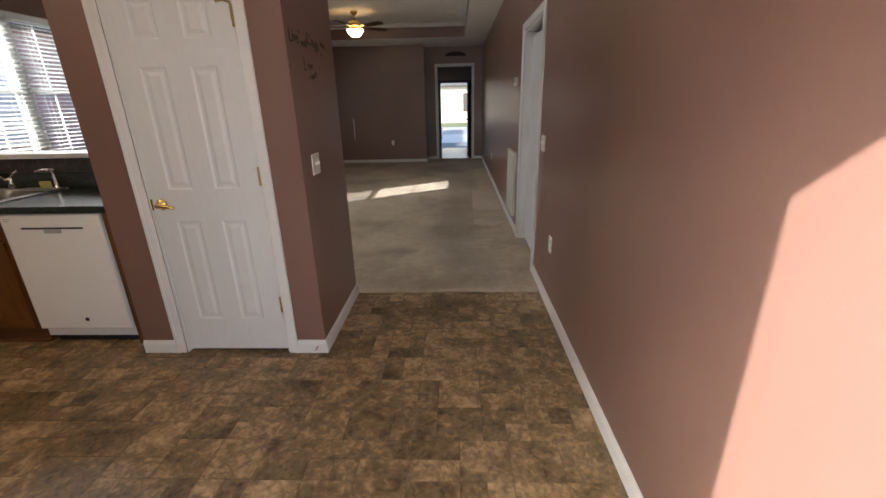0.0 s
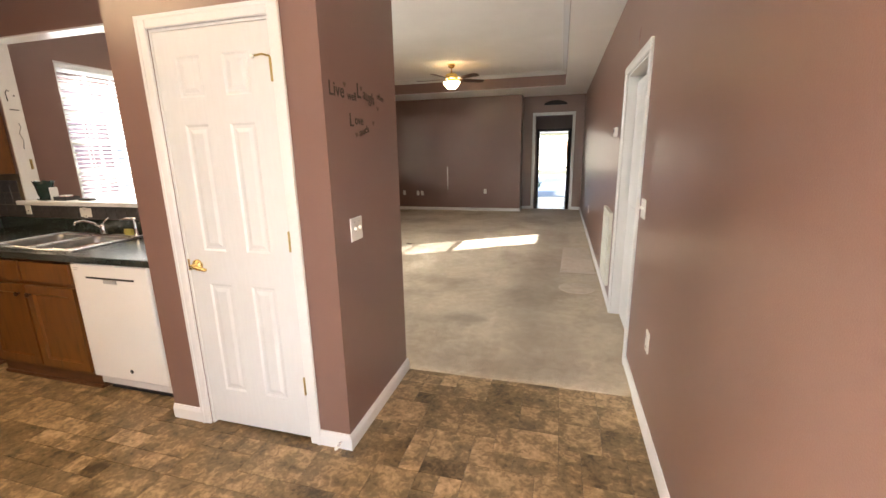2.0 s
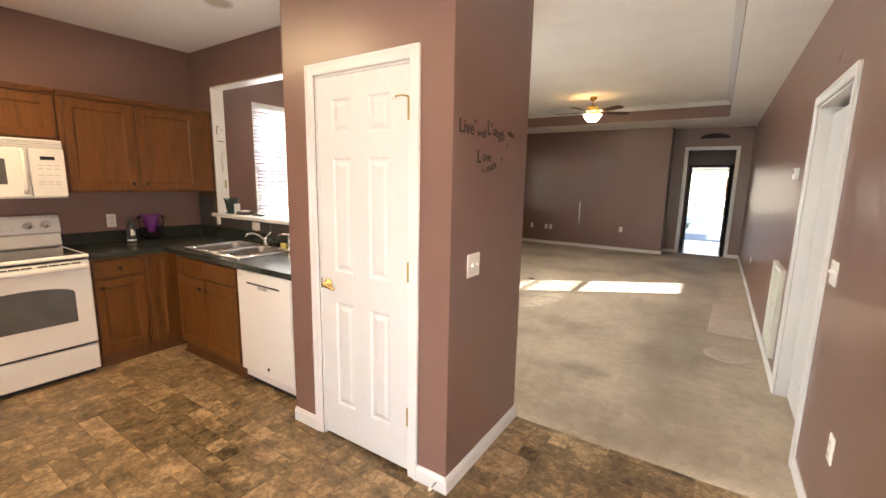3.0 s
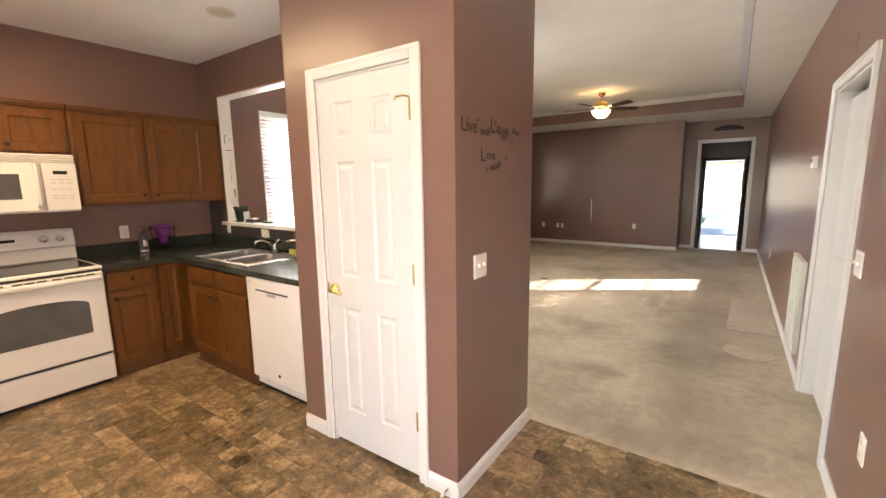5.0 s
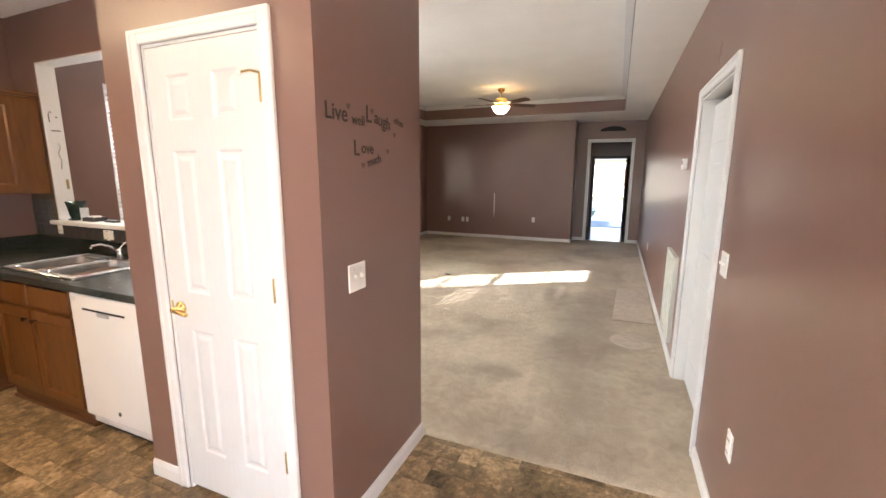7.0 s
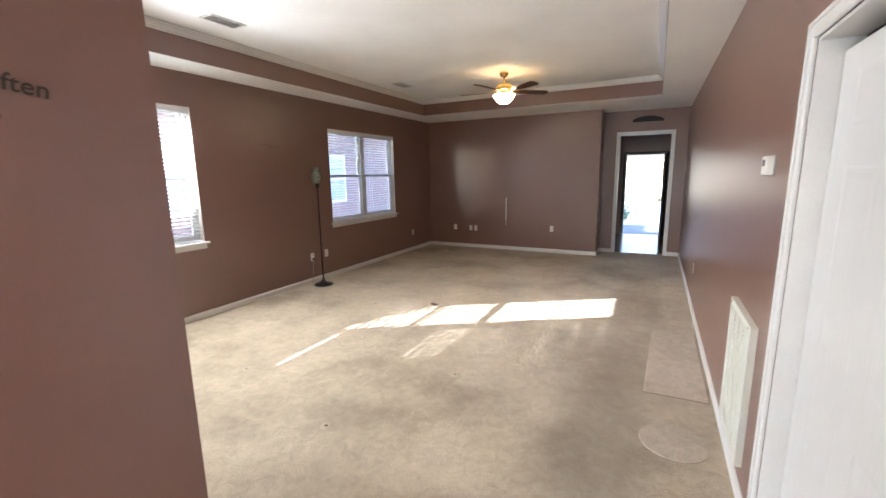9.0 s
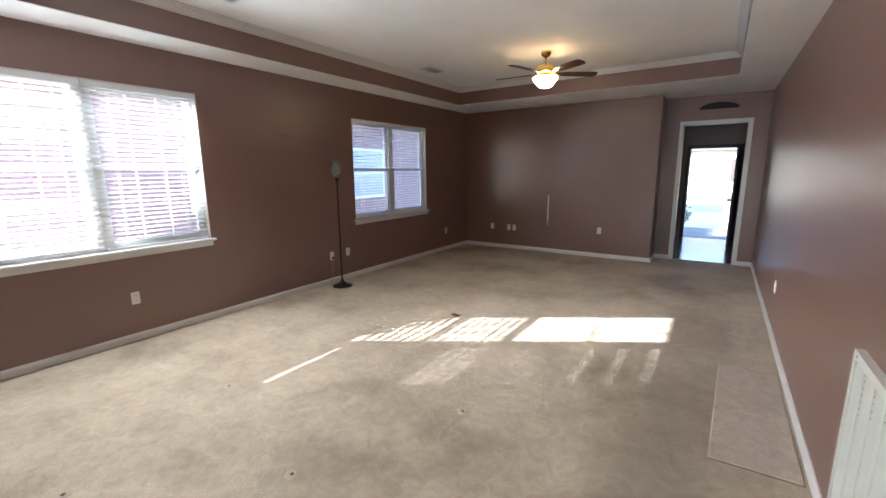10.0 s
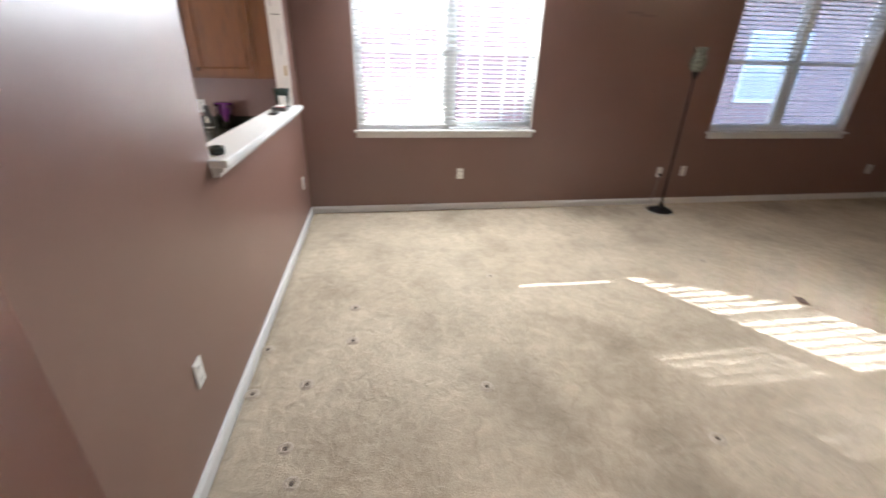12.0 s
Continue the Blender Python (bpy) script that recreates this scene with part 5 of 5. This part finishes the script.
for k in range(5):
    a = radians(39) + 2 * math.pi * k / 5
    bm = bmesh.new()
    outline = [(0.20, -0.045), (0.28, -0.058), (0.60, -0.068), (0.64, -0.055), (0.655, 0.0), (0.64, 0.055), (0.60, 0.068), (0.28, 0.058), (0.20, 0.045)]
    up = [bm.verts.new((x, y, 0.004)) for x, y in outline]
    dn = [bm.verts.new((x, y, -0.004)) for x, y in outline]
    bm.faces.new(up)
    bm.faces.new(dn[::-1])
    for i in range(len(outline)):
        j = (i + 1) % len(outline)
        bm.faces.new((up[i], dn[i], dn[j], up[j]))
    bl = part("blade", bm, BLADE, fan, "dark walnut blade")
    bl.matrix_local = pose(0, 0, -0.255, 0, 0, math.degrees(a)) @ pose(0, 0, 0, -11, 0, 0)
    br_ = part("blade_iron", boxes((0.09, 0.16, -0.012, 0.012, -0.002, 0.004), (0.15, 0.25, -0.028, 0.028, 0.0045, 0.008)), BRASS, bl)

# unseen box light, added out of view to warm the kitchen and pantry front
fx = thing("ceiling_light", (-2.95, 1.0, ZC), "added unseen box light filling the kitchen with warm light", "ceiling light")
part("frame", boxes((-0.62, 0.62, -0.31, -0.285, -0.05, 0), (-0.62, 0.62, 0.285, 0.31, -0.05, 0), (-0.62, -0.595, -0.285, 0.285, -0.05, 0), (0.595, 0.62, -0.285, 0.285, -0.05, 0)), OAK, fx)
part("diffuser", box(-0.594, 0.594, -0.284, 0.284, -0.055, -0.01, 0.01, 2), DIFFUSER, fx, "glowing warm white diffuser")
dl = thing("ceiling_light", (-0.15, 1.0, ZC), "lit warm glass dome light on the dining ceiling", "ceiling light")
part("base_ring", lathe([(0.165, 0.0), (0.165, -0.014), (0.155, -0.022), (0.13, -0.022)], 28), BRASS, dl)
part("dome", lathe([(0.150, -0.0225), (0.144, -0.045), (0.118, -0.072), (0.07, -0.090), (0.0, -0.095)], 28, cap=False), DOME, dl, "glowing frosted glass dome")
cn = thing("recessed_light", (-2.83, 2.49, ZC), "white recessed ceiling light, off", "ceiling light")
part("trim_ring", lathe([(0.095, 0.0), (0.095, -0.006), (0.085, -0.010), (0.07, -0.004), (0.07, 0.0)], 28, cap=False), WHITE, cn)
part("lens", lathe([(0.07, -0.003), (0.05, -0.006), (0.0, -0.007)], 28, cap=False), mat("cream_lens", (0.55, 0.50, 0.38), 0.4), cn, "cream lens")


def ceiling_vent(loc, rz):
    v = thing("ceiling_vent", loc, "white louvred ceiling vent", "air vent", "ceiling vents", rz)
    part("frame", boxes((-0.17, 0.17, -0.09, -0.07, -0.008, 0), (-0.17, 0.17, 0.07, 0.09, -0.008, 0), (-0.17, -0.15, -0.07, 0.07, -0.008, 0), (0.15, 0.17, -0.07, 0.07, -0.008, 0)), WHITE, v)
    part("backing", box(-0.15, 0.15, -0.07, 0.07, -0.002, -0.0005), GREYTRIM, v)
    for k in range(7):
        s = part("slat", box(-0.15, 0.15, -0.007, 0.007, -0.001, 0.001), WHITE, v)
        s.matrix_local = pose(0, -0.06 + 0.02 * k, -0.006, 30, 0, 0)
    return v


ceiling_vent((-3.33, 5.24, ZT), 90)
ceiling_vent((-3.42, 8.36, ZT), 90)

fv = thing("floor_register", (-2.11, 6.85, 0.013), "small dark brown floor register in the carpet", "air vent", rz=-20)
part("plate", box(-0.05, 0.05, -0.03, 0.03, 0, 0.006, 0.002), TOEWOOD, fv)
part("slots", boxes(*[(-0.04, 0.04, -0.02 + 0.012 * k, -0.015 + 0.012 * k, 0.006, 0.0068) for k in range(4)]), DARK, fv)


def flat_patch(name, label, outline, loc):
    e = thing(name, loc, label, "carpet patch")
    bm = bmesh.new()
    up = [bm.verts.new((x, y, 0.004)) for x, y in outline]
    inn = [bm.verts.new((x * 0.97, y * 0.985, 0.008)) for x, y in outline]
    lo = [bm.verts.new((x, y, -0.006)) for x, y in outline]
    n = len(outline)
    for i in range(n):
        k = (i + 1) % n
        bm.faces.new((lo[i], lo[k], up[k], up[i]))
        bm.faces.new((up[i], up[k], inn[k], inn[i]))
    bm.faces.new(inn)
    bmesh.ops.recalc_face_normals(bm, faces=bm.faces[:])
    part("carpet_piece", bm, PATCH, e)
    # flat dark loop, painting the shadow line along the piece's edge
    rim = bmesh.new()
    outer = [rim.verts.new((x * (1 + 0.012 / math.hypot(x, y)), y * (1 + 0.012 / math.hypot(x, y)), 0.0008)) for x, y in outline]
    inner = [rim.verts.new((x, y, 0.0022)) for x, y in outline]
    for i in range(n):
        k = (i + 1) % n
        rim.faces.new((outer[i], outer[k], inner[k], inner[i]))
    part("edge_shadow", rim, EDGESHADOW, e, "shadow line painted round the carpet piece")
    return e


flat_patch("carpet_patch", "rectangular beige carpet piece laid over the carpet by the wall", [(-0.205, -0.68), (0.205, -0.67), (0.205, 0.67), (-0.165, 0.68)], (0.462, 6.35, 0.012))
flat_patch("carpet_patch", "round worn beige carpet piece by the grille", [(0.185 * math.cos(a), 0.185 * math.sin(a)) for a in [2 * math.pi * k / 32 for k in range(32)]], (0.43, 5.11, 0.010))

# snags, dimples, scuffs in the carpet; dimple shade and lit rims put into colour
for k, (bx, by) in enumerate(((-2.72, 4.66), (-2.02, 3.63), (-1.68, 3.41), (-1.55, 4.34), (-1.12, 3.43), (-1.095, 5.32), (-2.382, 3.63), (-1.995, 3.147), (-1.644, 3.15), (-1.292, 3.375), (-2.792, 6.579), (0.34, 8.78), (0.36, 8.52), (0.46, 7.85))):
    bn = thing("carpet_snag", (bx, by, 0.0135), "small dark snag in the beige carpet", "carpet mark", "carpet snags")
    bm = lathe([(0.011, 0.0), (0.007, 0.003), (0.0, 0.001)], 10, cap=False)
    for v in bm.verts:
        v.co.x *= 1.0 + 0.5 * ((k * 37) % 5) / 5
    part("tuft", bm, SNAGMAT, bn)
    part("pucker", lathe([(0.012, 0.0), (0.020, 0.0045), (0.028, 0.003), (0.040, -0.002)], 14, cap=False), PATCH, bn, "raised pale rim of carpet pile")

ds = thing("door_stop", (PX1 - 0.045, PY0 - 0.014, 0.045), "white spring door stop on the baseboard", "door stop")
part("spring", tube([(0.005 * math.cos(2.4 * k), -0.0015 * k, 0.005 * math.sin(2.4 * k)) for k in range(34)], 0.0015, 5), CHROME, ds)
part("tip", lathe([(0.008, -0.045), (0.008, -0.058), (0.004, -0.064)], 12, "Y"), PLASTIC, ds)


# ---- lettering on the pantry side wall ----
def word(text, y, z, size, lean=0.0, material=DECAL):
    cu = bpy.data.curves.new("lettering", "FONT")
    cu.body, cu.size, cu.extrude, cu.offset = text, size, 0.0006, size * 0.012
    cu.align_x = "LEFT"
    tmp = bpy.data.objects.new("lettering", cu)
    scene.collection.objects.link(tmp)
    me = bpy.data.meshes.new_from_object(tmp.evaluated_get(bpy.context.evaluated_depsgraph_get()))
    bpy.data.objects.remove(tmp)
    me.materials.clear()
    me.materials.append(material)
    ob = new("wall_lettering", me)
    ob.matrix_world = pose(PX1 + 0.0008, y, z, 0, 0, 90) @ pose(0, 0, 0, 90, 0, 0) @ pose(0, 0, 0, 0, 0, lean)
    return tagged(ob, "dark olive stick-on word on the mauve wall", "wall lettering", "stick-on lettering")


word("Live", 2.335, 1.717, 0.085)
word("well", 2.500, 1.714, 0.055)
word("L", 2.596, 1.732, 0.095)
word("augh", 2.66, 1.736, 0.072, -9)
word("often", 2.828, 1.752, 0.042, -8)
word("L", 2.505, 1.595, 0.085)
word("ove", 2.560, 1.606, 0.062)
word("much", 2.605, 1.550, 0.050, 14)
for hy, hz in ((2.478, 1.776), (2.645, 1.779), (2.832, 1.699), (2.768, 1.622), (2.568, 1.557)):
    h = thing("wall_heart", (PX1, hy, hz), "small faded olive stick-on heart", "wall lettering", "stick-on lettering", 90)
    bm = bmesh.new()
    vs = [bm.verts.new((0.0009 * 16 * math.sin(a) ** 3, -0.0012, 0.0009 * (13 * math.cos(a) - 5 * math.cos(2 * a) - 2 * math.cos(3 * a)))) for a in [2 * math.pi * k / 24 for k in range(24)]]
    bm.faces.new(vs)
    part("heart", bm, DECALHEART, h)

# ---- vinyl tiles of the kitchen floor ----
G = 0.106
COLS, ROWS_ = int((XR - XL) / G) + 1, int(3.12 / G) + 1
taken = set()
pieces = {}
rng = random.Random(11)
vinyl = thing("floor_vinyl", (0, 0, 0), "brown and tan marbled vinyl in mixed square sizes", "floor", kind="structure")
far = bmesh.new()
singles = 0
order = sorted(((i, j) for i in range(COLS) for j in range(ROWS_)), key=lambda p: (-p[0], p[1]))
for i, j in order:
    if (i, j) in taken:
        continue
    for w_, h_ in rng.choice((((2, 2), (1, 2), (1, 1)), ((2, 1), (1, 1)), ((1, 2), (1, 1)), ((2, 2), (2, 1), (1, 1)), ((3, 2), (2, 2), (1, 1)), ((1, 1),))):
        block = [(i - a, j + b) for a in range(w_) for b in range(h_)]
        if all(p not in taken and 0 <= p[0] and p[1] < ROWS_ for p in block) or (w_, h_) == (1, 1):
            break
    taken.update(block)
    x0, y0 = XL + (i - w_ + 1) * G, 0.002 + j * G
    x1, y1 = min(x0 + w_ * G, XR - 0.001), min(y0 + h_ * G, 3.118)
    if x1 - x0 < 0.02 or y1 - y0 < 0.02:
        continue
    key = (round(x1 - x0, 3), round(y1 - y0, 3))
    if singles < 300 and x0 > -3.2 and y0 > 0.75:
        if key not in pieces:
            tb = box(0.0012, key[0] - 0.0012, 0.0012, key[1] - 0.0012, -0.003, 0.0, 0.0008)
            tm = bpy.data.meshes.new("tile")
            tb.to_mesh(tm)
            tb.free()
            tm.materials.append(TILE)
            pieces[key] = tm
        o = new("tile", pieces[key])
        o.parent = vinyl
        o.matrix_local = pose(x0, y0, rng.uniform(-0.0002, 0.0002))
        singles += 1
    else:
        solid(far, x0 + 0.0012, x1 - 0.0012, y0 + 0.0012, y1 - 0.0012, -0.003, 0.0)
rest = part("far_tiles", far, TILE, vinyl)
tagged(rest, kind="stuff")
